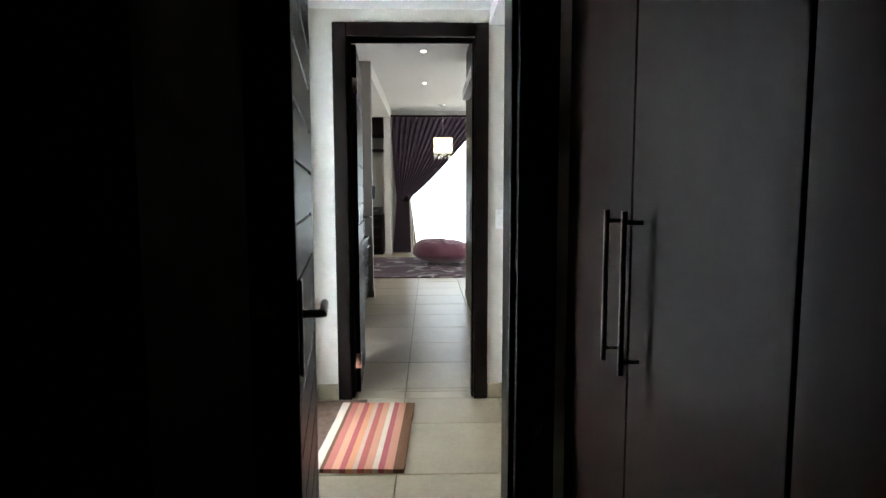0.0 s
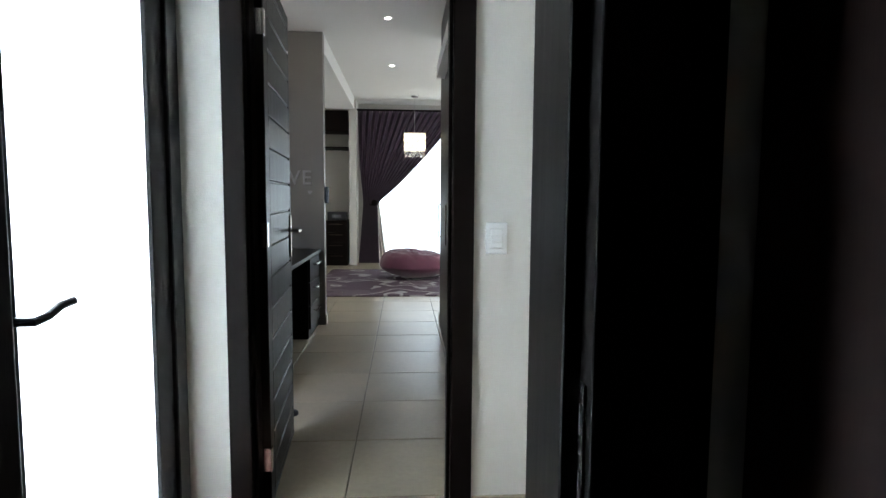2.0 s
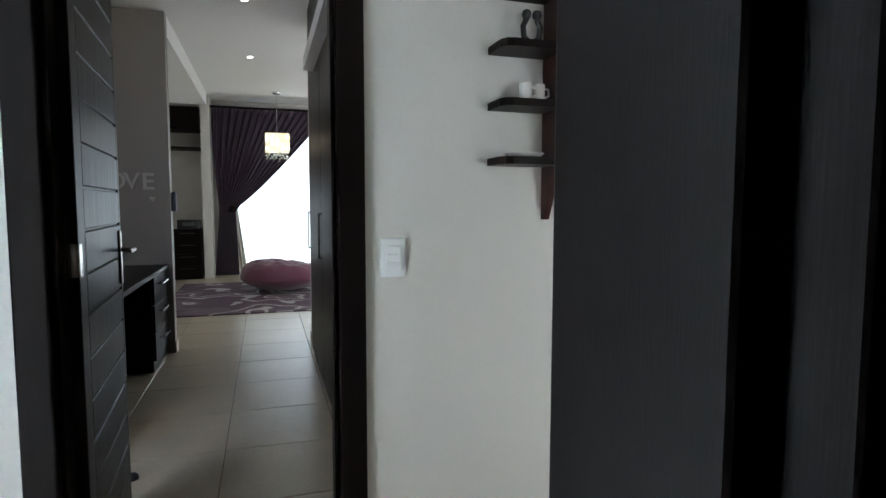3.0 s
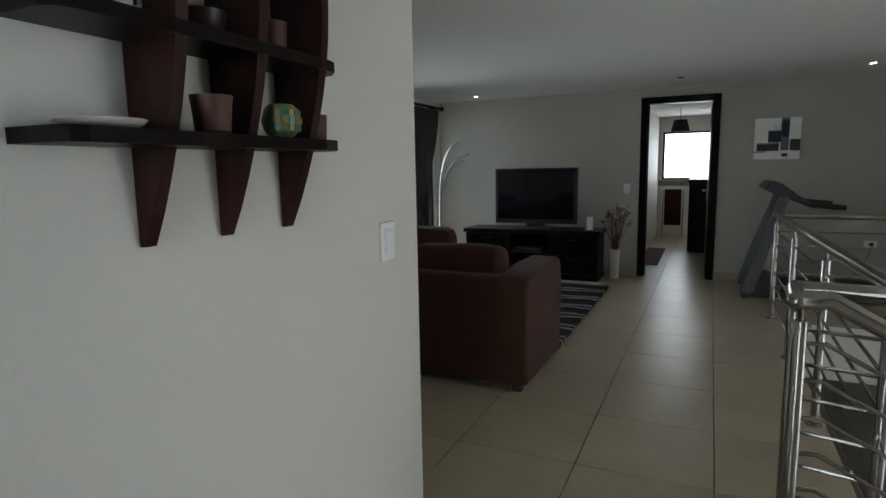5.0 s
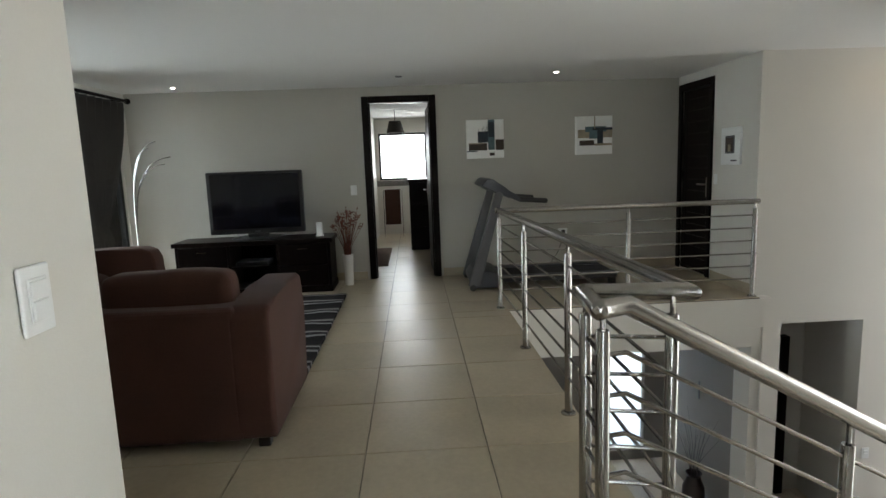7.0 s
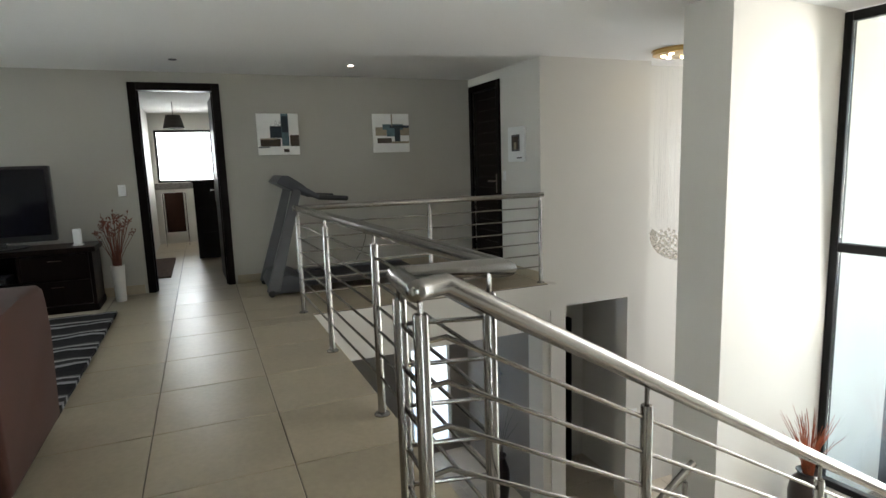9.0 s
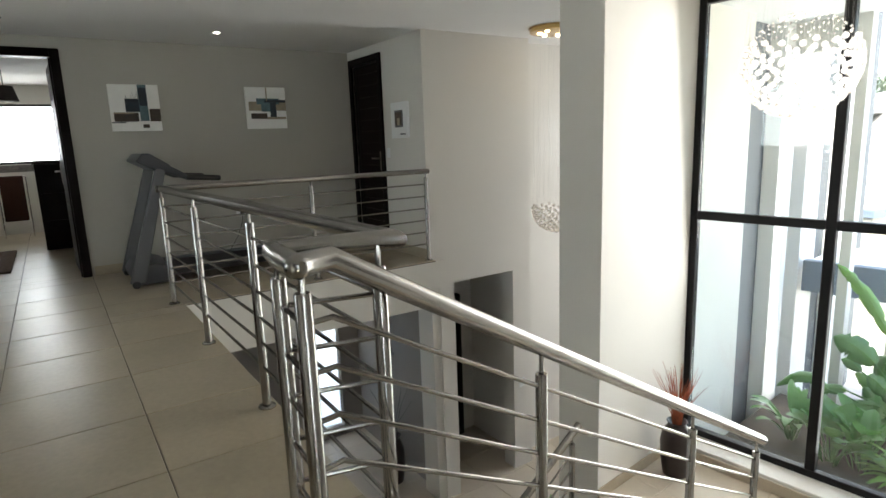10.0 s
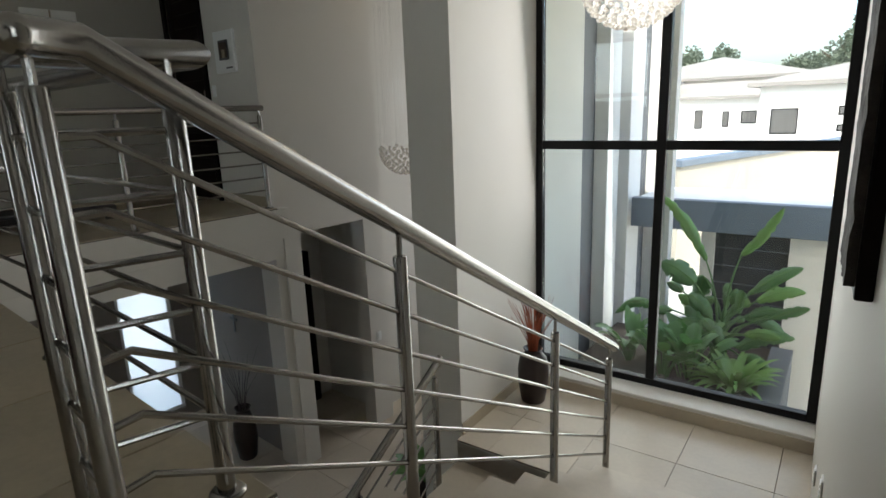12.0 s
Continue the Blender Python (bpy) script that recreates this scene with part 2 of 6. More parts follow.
INK_SAND = surface("sand_oil", (0.33, 0.28, 0.2), 0.6, spread=0.3, fine=70, coarse=12, bump=0.4)
LAMP_ON = glow("lamp_glow", (1.0, 0.93, 0.8), 14)
BACKDROP = glow("bright_haze", (0.97, 0.98, 1.0), 1.5)
BACKDROP_SOFT = glow("soft_bright_haze", (0.97, 0.98, 1.0), 0.75)
LAMP_WARM = glow("warm_lamp_glow", (1.0, 0.80, 0.48), 5)
SHADE_GOLD = glow("lit_shell_shade", (0.95, 0.84, 0.58), 0.35)
SHADE_DARK = surface("dark_lampshade", (0.05, 0.042, 0.036), 0.8, fine=150)
PLASTER_OUT = surface("cream_exterior_plaster", (0.64, 0.61, 0.54), 0.9, spread=0.08, fine=60, coarse=1.2, bump=0.3)
PLASTER_WHITE = surface("white_exterior_plaster", (0.78, 0.76, 0.72), 0.9, spread=0.06, fine=60, coarse=1.2, bump=0.2)
# Cream plaster darkened to tan, so the sunlit wall looks shaded
PLASTER_SHADED = surface("shaded_cream_plaster", (0.42, 0.38, 0.31), 0.9, spread=0.1, fine=60, coarse=1.2, bump=0.3)
PANE_FAR = surface("far_window_glass", (0.10, 0.095, 0.09), 0.2, bump=0.0)
PLASTER_GREY = surface("grey_exterior_plaster", (0.12, 0.125, 0.13), 0.85, spread=0.1, fine=60, coarse=1.2, bump=0.2)
ROOF_GREY = surface("blue_grey_roof_sheet", (0.13, 0.16, 0.20), 0.5, spread=0.12, fine=50, coarse=1.0, bump=0.1)
ROOF_TILE = surface("pale_roof_tile", (0.24, 0.22, 0.20), 0.8, spread=0.15, fine=20, coarse=0.6, bump=0.4)
SLAT_DARK = surface("charcoal_slats", (0.025, 0.026, 0.030), 0.5, spread=0.15, fine=80, bump=0.1)
PAVING = surface("paving", (0.42, 0.40, 0.36), 0.85, spread=0.15, fine=25, coarse=0.7, bump=0.2)
GRASS = surface("lawn", (0.06, 0.10, 0.03), 0.95, spread=0.4, fine=60, coarse=0.4, bump=0.6)
SOIL = surface("soil", (0.05, 0.035, 0.025), 0.95, spread=0.5, fine=40, coarse=8, bump=0.9)
WATER = surface("pool_water", (0.10, 0.42, 0.46), 0.08, spread=0.12, fine=12, coarse=2, bump=0.15)
LEAF = leafy("strelitzia_leaf", (0.115, 0.22, 0.085), (0.20, 0.44, 0.10))
LEAF_LIME = leafy("lime_leaf", (0.17, 0.32, 0.08), (0.30, 0.5, 0.10))
# Pale grey-green: distance haze is mixed into the leaf colour
LEAF_TREE = leafy("hazed_tree_leaf", (0.13, 0.155, 0.11), (0.14, 0.18, 0.11))
BARK = surface("bark", (0.10, 0.075, 0.05), 0.95, spread=0.4, fine=40, bump=0.8)
STRIPES = bands("striped_cotton", [(0.0, (0.46, 0.13, 0.11)), (0.07, (0.60, 0.30, 0.20)), (0.15, (0.66, 0.55, 0.46)), (0.21, (0.42, 0.11, 0.12)),
                                   (0.27, (0.57, 0.27, 0.19)), (0.36, (0.17, 0.085, 0.045)), (0.52, (0.66, 0.56, 0.48)), (0.62, (0.17, 0.085, 0.045)),
                                   (0.66, (0.52, 0.17, 0.14)), (0.74, (0.64, 0.33, 0.22)), (0.82, (0.44, 0.11, 0.11)), (0.88, (0.64, 0.30, 0.17)),
                                   (0.95, (0.58, 0.40, 0.33))], 2.15, 0)
RUG_SWIRL = bands("swirl_rug", [(0.0, (0.10, 0.065, 0.085)), (0.36, (0.40, 0.36, 0.36)), (0.48, (0.10, 0.065, 0.085)), (0.72, (0.44, 0.40, 0.39)),
                                (0.80, (0.14, 0.10, 0.12))], 0.55, 1, wobble=3.2, loops=160)
RUG_STRIPE = bands("shaggy_stripe_rug", [(0.0, (0.012, 0.011, 0.012)), (0.34, (0.30, 0.29, 0.30)), (0.46, (0.03, 0.028, 0.03)), (0.62, (0.34, 0.33, 0.33)),
                                         (0.70, (0.10, 0.095, 0.095)), (0.78, (0.015, 0.014, 0.015))], 2.6, 0, wobble=0.35, loops=70)

# ---------------------------------------------------------------- mesh helpers
def bx(bm, lo, hi, bevel=0.0, seg=2):
    """A box, with its edges rounded where bevel is given."""
    vs = [bm.verts.new((x, y, z)) for z in (lo[2], hi[2]) for y in (lo[1], hi[1]) for x in (lo[0], hi[0])]
    fs = [bm.faces.new([vs[i] for i in q]) for q in ((0, 2, 3, 1), (4, 5, 7, 6), (0, 1, 5, 4), (2, 6, 7, 3), (0, 4, 6, 2), (1, 3, 7, 5))]
    if bevel:
        bmesh.ops.bevel(bm, geom=list({e for f in fs for e in f.edges}), offset=bevel, segments=seg, profile=0.5, affect="EDGES")
    return bm


def box(lo, hi, bevel=0.0, seg=2):
    return bx(bmesh.new(), lo, hi, bevel, seg)


def tube(bm, pts, r, n=10, cap=True):
    """A round bar along points, with mitred corners. r: one radius, or one for each point."""
    pts = [Vector(p) for p in pts]
    rs = list(r) if hasattr(r, "__len__") else [r] * len(pts)
    rings, ref = [], None
    for i, p in enumerate(pts):
        a = (p - pts[i - 1]).normalized() if i else None
        b = (pts[i + 1] - p).normalized() if i + 1 < len(pts) else None
        t = ((a or b) + (b or a)).normalized()
        if ref is None:
            ref = t.orthogonal().normalized()
        side = (ref - t * ref.dot(t)).normalized()
        ref = side
        up = t.cross(side)
        k = 1.0 if a is None or b is None else 1.0 / max(0.5, t.dot(b))
        bend = (b - a).normalized() if a is not None and b is not None and (b - a).length > 1e-4 else None
        ring = []
        for j in range(n):
            an = 2 * math.pi * j / n
            o = (side * math.cos(an) + up * math.sin(an)) * rs[i]
            if bend is not None:
                o = o + bend * o.dot(bend) * (k - 1)
            ring.append(bm.verts.new(p + o))
        rings.append(ring)
    for r0, r1 in zip(rings, rings[1:]):
        for j in range(n):
            bm.faces.new((r0[j], r0[(j + 1) % n], r1[(j + 1) % n], r1[j]))
    if cap:
        bm.faces.new(rings[0][::-1])
        bm.faces.new(rings[-1])
    return bm


def lathe(bm, profile, n=28, c=(0, 0, 0)):
    """Turns a profile of (radius, height) about a vertical axis at c."""
    rings = [[bm.verts.new((c[0] + r * math.cos(2 * math.pi * j / n), c[1] + r * math.sin(2 * math.pi * j / n), c[2] + z)) for j in range(n)] for r, z in profile]
    for r0, r1 in zip(rings, rings[1:]):
        for j in range(n):
            bm.faces.new((r0[j], r0[(j + 1) % n], r1[(j + 1) % n], r1[j]))
    bm.faces.new(rings[0][::-1])
    bm.faces.new(rings[-1])
    return bm


def prism(bm, outline, lo, hi, axis=0):
    """A flat outline of (a, b), given thickness from lo to hi along an axis."""
    def at(a, b, h):
        return {0: (h, a, b), 1: (a, h, b), 2: (a, b, h)}[axis]
    v0 = [bm.verts.new(at(a, b, lo)) for a, b in outline]
    v1 = [bm.verts.new(at(a, b, hi)) for a, b in outline]
    n = len(outline)
    bm.faces.new(v0[::-1])
    bm.faces.new(v1)
    for i in range(n):
        bm.faces.new((v0[i], v0[(i + 1) % n], v1[(i + 1) % n], v1[i]))
    return bm


def mesh_of(name, bm, mat, smooth=False):
    bmesh.ops.recalc_face_normals(bm, faces=bm.faces)
    me = bpy.data.meshes.new(name)
    bm.to_mesh(me)
    bm.free()
    me.materials.append(mat)
    if smooth:
        me.polygons.foreach_set("use_smooth", [True] * len(me.polygons))
        me.set_sharp_from_angle(angle=radians(38))
    return me


def part(name, bm, mat, parent=None, label="", smooth=False, m=None):
    ob = new(name, mesh_of(name, bm, mat, smooth))
    if parent is not None:
        ob.parent = parent
    if m is not None:
        ob.matrix_basis = m
    return tagged(ob, label)


def thing(name, label, category, group="", m=None, kind=""):
    ob = new(name)
    ob.empty_display_size = 0.1
    if m is not None:
        ob.matrix_basis = m
    return tagged(ob, label, category, group, kind)


def structure(name, bm, mat, label, category, m=None, smooth=False):
    ob = part(name, bm, mat, None, label, smooth, m)
    return tagged(ob, "", category, "", "structure")


def wall(name, lo, hi, holes=(), m=None, label="off-white painted plaster wall", mat=None):
    """A wall from lo to hi; holes (a0, a1, z0, z1) along its longer side go through it."""
    bm = bmesh.new()
    ax = 0 if hi[0] - lo[0] > hi[1] - lo[1] else 1
    def piece(a0, a1, z0, z1):
        if a1 - a0 > 1e-4 and z1 - z0 > 1e-4:
            l, h = list(lo), list(hi)
            l[ax], h[ax], l[2], h[2] = a0, a1, z0, z1
            bx(bm, l, h)
    at = lo[ax]
    for a0, a1, z0, z1 in sorted(holes):
        piece(at, a0, lo[2], hi[2])
        piece(a0, a1, lo[2], z0)
        piece(a0, a1, z1, hi[2])
        at = a1
    piece(at, hi[ax], lo[2], hi[2])
    return structure(name, bm, mat or PAINT, label, "wall", m)


# The stair well stands a few degrees off the passage: u to the east, v to the north
STAIR = Matrix.Translation((3.10, 1.08, 0)) @ Matrix.Rotation(radians(5.5), 4, "Z")
GROUND = -2.88
CEILING = 2.32

# ---------------------------------------------------------------- large structure
Z0, Z1 = -0.30, -0.014      # storey slab, under the tiles


def slab(name, rects, label, mat=None):
    bm = bmesh.new()
    for x0, y0, x1, y1 in rects:
        bx(bm, (x0, y0, Z0), (x1, y1, Z1))
    return structure(name, bm, mat or PAINT, label, "floor slab")


slab("floor_slab_landing", [(-0.3, 1.70, 2.98, 3.02), (2.98, 1.47, 8.55, 3.02), (2.56, 3.02, 8.55, 5.75), (6.62, -1.09, 8.55, 1.47)], "painted concrete edge of the landing floor")
slab("floor_slab_bedroom", [(-0.95, 3.02, 2.44, 6.5), (-1.15, 6.5, 4.6, 13.0)], "concrete floor slab under the bedroom")
slab("floor_slab_dressing_room", [(-1.0, -2.3, 1.80, 1.70)], "concrete floor slab under the dressing room")
slab("floor_slab_far_room", [(8.55, 1.2, 13.2, 4.2)], "concrete floor slab under the far room")
structure("floor_slab_stair_head", box((-1.2, 0.55, Z0), (0.12, 0.72, Z1)), PAINT, "concrete edge at the head of the stairs", "floor slab", STAIR)

# inner walls of the upper storey
wall("wall_bedroom_front", (-0.20, 3.02, Z0), (2.64, 3.15, 2.9), [(0.085, 0.86, Z0, 2.245)])
wall("wall_living_west", (2.52, 3.15, Z0), (2.64, 6.45, 2.9))
wall("wall_far", (8.43, -1.09, Z0), (8.55, 5.75, 2.45), [(2.095, 2.825, Z0, 2.135)], label="taupe painted plaster wall", mat=PAINT_TAUPE)
wall("wall_living_north", (2.44, 5.65, Z0), (8.43, 5.77, 2.45), [(5.1, 8.25, 0.0, 2.15)])
wall("wall_nook", (6.74, -1.09, Z0), (8.43, -0.97, 2.45), [(7.66, 8.31, Z0, 2.15)])
wall("wall_behind_nook_door", (7.50, -1.18, Z0), (8.55, -1.115, 2.45))
wall("wall_hall_east", (6.74, -2.41, GROUND), (6.94, -1.09, 2.45), [(-2.13, -1.277, GROUND, -0.31)])
wall("wall_hall_far_east", (6.98, -4.6, GROUND), (7.10, -2.41, 2.45))
wall("wall_hall_return", (6.94, -2.41, GROUND), (7.10, -2.33, 2.45))
wall("wall_hall_south", (4.2, -4.72, GROUND), (7.1, -4.6, 2.45), [(4.3, 6.5, -2.3, 2.0)])
wall("wall_dressing_front", (-0.95, 1.40, Z0), (1.80, 1.61, 2.5), [(0.06, 0.96, Z0, 2.22)])
wall("wall_dressing_back", (-0.95, -2.3, Z0), (1.80, -2.2, 2.5))
wall("wall_dressing_west", (-1.05, -2.3, Z0), (-0.95, 1.61, 2.5))
wall("wall_dressing_east", (1.70, -2.2, Z0), (1.80, 1.40, 2.5))
wall("wall_lobby_west", (-0.30, 1.61, Z0), (-0.18, 3.02, 2.5), [(1.95, 3.0, 0.0, 2.28)])
# stair well
structure("wall_stair_west", prism(bmesh.new(), [(-1.30, 0.60), (-1.30, -3.62), (-1.09, -3.62), (-1.20, 0.60)], GROUND, 2.45, 2), PAINT, "off-white painted wall beside the stairs", "wall", STAIR)
wall("wall_stair_east", (1.155, -3.62, GROUND), (1.54, -2.2, 2.45), m=STAIR)
structure("wall_stair_south", box((-1.1, -3.62, GROUND), (1.155, -3.50, -1.52)), PAINT, "painted wall below the tall stair window", "wall", STAIR)
wall("wall_hall_south_west", (1.54, -3.62, GROUND), (2.0, -3.5, 2.45), m=STAIR)
# bedroom
wall("wall_bedroom_west", (-1.12, 3.15, Z0), (-1.0, 13.0, 3.3))
wall("wall_bedroom_passage", (1.06, 3.15, Z0), (1.18, 6.85, 3.3))
wall("wall_bedroom_south", (1.18, 6.73, Z0), (4.5, 6.85, 3.3))
wall("wall_bedroom_east", (4.5, 6.73, Z0), (4.62, 13.0, 3.3))
wall("wall_bedroom_north", (-1.0, 12.65, Z0), (4.5, 12.77, 3.3), [(0.10, 4.1, 0.0, 2.75)])
wall("wall_desk_end", (-1.0, 6.70, Z0), (-0.13, 6.82, 3.3), label="taupe painted end wall behind the desk",
     mat=surface("taupe_paint", (0.20, 0.185, 0.165), 0.6, spread=0.04, fine=150, coarse=1, bump=0.1, spec=0.3))
wall("wall_bedroom_pier", (-0.38, 12.1, Z0), (-0.24, 12.65, 3.3))
# far room
wall("wall_far_room_north", (8.55, 3.05, Z0), (13.1, 3.17, 2.45))
wall("wall_far_room_south", (8.55, 1.1, Z0), (13.1, 1.22, 2.45))
wall("wall_far_room_east", (13.1, 1.1, Z0), (13.22, 3.17, 2.45), [(2.02, 2.98, 1.10, 2.03)])
# ground floor
wall("wall_ground_under_passage", (1.9, 1.47, GROUND), (6.9, 1.59, Z0))
# Both walls below the gallery take the darkened paint in place of shade
wall("wall_ground_east", (8.9, -1.1, GROUND), (9.02, 1.6, Z0), [(-0.80, -0.18, -2.75, -1.05)], label="painted plaster wall, coloured dark for the shade under the gallery", mat=PAINT_SHADED)
wall("wall_ground_pillar", (6.76, -1.277, GROUND), (7.05, -0.99, Z0))
wall("wall_ground_back", (7.05, -1.2, GROUND), (8.9, -1.08, Z0), label="painted plaster wall, coloured dark for the shade under the gallery", mat=PAINT_SHADED)
wall("wall_ground_north", (6.9, 1.47, GROUND), (8.9, 1.59, Z0))
wall("wall_ground_lobby_back", (7.95, -2.4, GROUND), (8.07, -1.2, Z0), [(-2.15, -1.45, GROUND, -0.85)])
wall("wall_ground_lobby_side", (7.1, -2.5, GROUND), (8.07, -2.4, Z0))
wall("wall_ground_west", (1.8, -3.9, GROUND), (1.9, 1.59, Z0))
structure("ground_floor", box((1.8, -4.7, GROUND - 0.1), (9.0, 1.6, GROUND - 0.012)), GROUT, "grouted bed of the ground floor tiles", "floor")
structure("ground_hall_ceiling", box((7.06, -2.4, -0.36), (8.9, -1.2, Z0)), CEIL, "flat white ceiling over the ground floor lobby", "ceiling")

structure("beam_gallery", box((6.62, -0.985, -0.49), (6.738, 1.468, Z0 - 0.001)), PAINT, "off-white plastered beam below the gallery edge", "beam")

# ceilings
structure("ceiling", box((0.95, -4.72, CEILING), (8.55, 5.77, CEILING + 0.1)), CEIL, "flat white painted ceiling over the landing", "ceiling")
structure("ceiling_lobby", box((-0.30, 1.61, 2.41), (0.95, 3.02, 2.5)), CEIL, "flat white painted lobby ceiling", "ceiling")
structure("ceiling_dressing_room", box((-1.05, -2.3, 2.41), (1.80, 1.40, 2.5)), CEIL, "flat painted ceiling of the dressing room", "ceiling")
structure("ceiling_bedroom", box((-1.0, 3.15, 2.94), (4.5, 10.4, 3.30)), CEIL, "flat white painted bedroom ceiling", "ceiling")
structure("ceiling_bedroom_raised", box((-1.0, 10.4, 3.20), (4.5, 12.65, 3.30)), CEIL, "raised white bedroom ceiling before the window", "ceiling")
structure("ceiling_bedroom_bulkhead", box((-1.0, 6.82, 2.76), (-0.13, 10.4, 2.94)), CEIL, "lowered white bulkhead along the bedroom ceiling", "ceiling")
structure("ceiling_far_room", box((8.55, 1.1, 2.32), (13.2, 3.17, 2.45)), CEIL, "flat white ceiling of the far room", "ceiling")
# Unseen overhang, added only to stop sun entering the living room window
structure("sun_block_eaves", box((2.4, 5.77, 2.45), (9.2, 7.0, 2.6)), PLASTER_WHITE, "unseen white slab added to keep sun out of the living room window", "roof")


# ---------------------------------------------------------------- tiled floors (tiles are added at the end)
def grout_bed(name, x0, y0, x1, y1, label, z=0.0, m=None):
    return structure(name, box((x0, y0, z - 0.014), (x1, y1, z - 0.006)), GROUT, label, "floor", m)


FLOOR = grout_bed("floor", -0.18, 1.70, 8.43, 3.02, "beige porcelain tiled landing floor with dark grout")
FLOOR_LIVING = grout_bed("floor_living", 2.56, 3.02, 8.43, 5.65, "beige porcelain tiled living area floor")
FLOOR_GALLERY = grout_bed("floor_gallery", 6.62, -0.97, 8.43, 1.47, "beige porcelain tiled gallery floor")
FLOOR_EDGE = grout_bed("floor_void_edge", 2.98, 1.47, 8.43, 1.70, "beige porcelain tiles along the edge of the void")
FLOOR_BED = grout_bed("floor_bedroom", -1.0, 3.02, 4.5, 12.65, "beige porcelain tiled bedroom floor")
FLOOR_DRESS = grout_bed("floor_dressing_room", -0.95, -2.2, 1.70, 1.70, "beige porcelain tiled dressing room floor")
FLOOR_FAR = grout_bed("floor_far_room", 8.43, 1.22, 13.1, 3.05, "beige porcelain tiled far room floor")
FLOOR_HEAD = grout_bed("floor_stair_head", -1.0, 0.55, 0.12, 0.72, "beige tiled strip at the head of the stairs", m=STAIR)

# ---------------------------------------------------------------- stairs
RISE, GOING, V0 = 0.18, 0.335, 0.55
LAND = -9 * RISE
stairs = thing("staircase_upper", "upper flight of stairs with beige tiled treads", "stairs", m=STAIR, kind="structure")
core = bmesh.new()
for i in range(8):
    v = V0 - GOING * i
    bx(core, (-1.16, v - GOING, -RISE * (i + 1) - 0.30), (0.06, v, -RISE * (i + 1) - 0.022))
part("core", core, PAINT, stairs, "painted concrete core")
for i in range(9):
    v = V0 - GOING * i
    part("riser", box((-1.16, v, -RISE * (i + 1)), (0.06, v + 0.012, -RISE * i - 0.022)), TILE_PALE, stairs)
    if i < 8:
        part("tread", box((-1.16, v - GOING + 0.002, -RISE * (i + 1) - 0.022), (0.06, v + 0.022, -RISE * (i + 1)), 0.004, 1), TILE_PALE, stairs)
structure("stair_landing", box((-1.15, -3.5, LAND - 0.25), (1.155, -2.13, LAND - 0.014)), PAINT, "concrete half landing below the tall window", "floor slab", STAIR)
FLOOR_HALF = grout_bed("floor_half_landing", -1.15, -3.28, 1.155, -2.13, "pale beige tiled half landing", LAND, STAIR)
ledge = thing("window_ledge", "white plastered ledge under the window with a tiled skirting", "window ledge", m=STAIR, kind="structure")
part("ledge_top", box((-1.12, -3.5, LAND + 0.001), (1.155, -3.28, LAND + 0.13), 0.006, 1), PAINT, ledge)
part("ledge_skirting", box((-1.12, -3.28, LAND + 0.001), (1.155, -3.268, LAND + 0.10), 0.003, 1), TILE_PALE, ledge, "beige tile skirting")
lower = thing("staircase_lower", "lower flight of stairs with beige tiled treads", "stairs", m=STAIR, kind="structure")
core = bmesh.new()
for i in range(6):
    v = -2.13 + 0.33 * i
    bx(core, (0.14, v, max(GROUND, LAND - RISE * (i + 1) - 0.30)), (1.155, v + 0.33, LAND - RISE * (i + 1) - 0.022))
part("core", core, PAINT, lower, "painted concrete core")
for i in range(7):
    v = -2.13 + 0.33 * i
    part("riser", box((0.14, v - 0.012, LAND - RISE * (i + 1)), (1.155, v, LAND - RISE * i - 0.022)), TILE_PALE, lower)
    if i < 6:
        part("tread", box((0.14, v - 0.022, LAND - RISE * (i + 1) - 0.022), (1.155, v + 0.328, LAND - RISE * (i + 1)), 0.004, 1), TILE_PALE, lower)


# ---------------------------------------------------------------- baseboards
def skirting(name, lo, hi, m=None):
    return structure(name, box(lo, hi, 0.003, 1), TILE, "beige tile skirting along the wall", "baseboard", m)


skirting("baseboard_bedroom_front_east", (0.948, 3.008, 0), (2.64, 3.02, 0.10))
skirting("baseboard_bedroom_front_west", (-0.13, 3.008, 0), (-0.003, 3.02, 0.10))
skirting("baseboard_wall_end", (2.64, 3.008, 0), (2.652, 5.65, 0.10))
skirting("baseboard_far_north", (8.418, 2.93, 0), (8.43, 5.65, 0.10))
skirting("baseboard_far_south", (8.418, -0.97, 0), (8.43, 1.99, 0.10))
skirting("baseboard_nook", (6.74, -0.97, 0), (7.55, -0.958, 0.10))
skirting("baseboard_stair_east", (1.143, -3.268, LAND), (1.155, -2.2, LAND + 0.10), STAIR)
skirting("baseboard_desk_end", (-0.13, 6.70, 0), (-0.118, 6.82, 0.10))
skirting("baseboard_bedroom_passage", (1.048, 6.28, 0), (1.06, 6.85, 0.10))


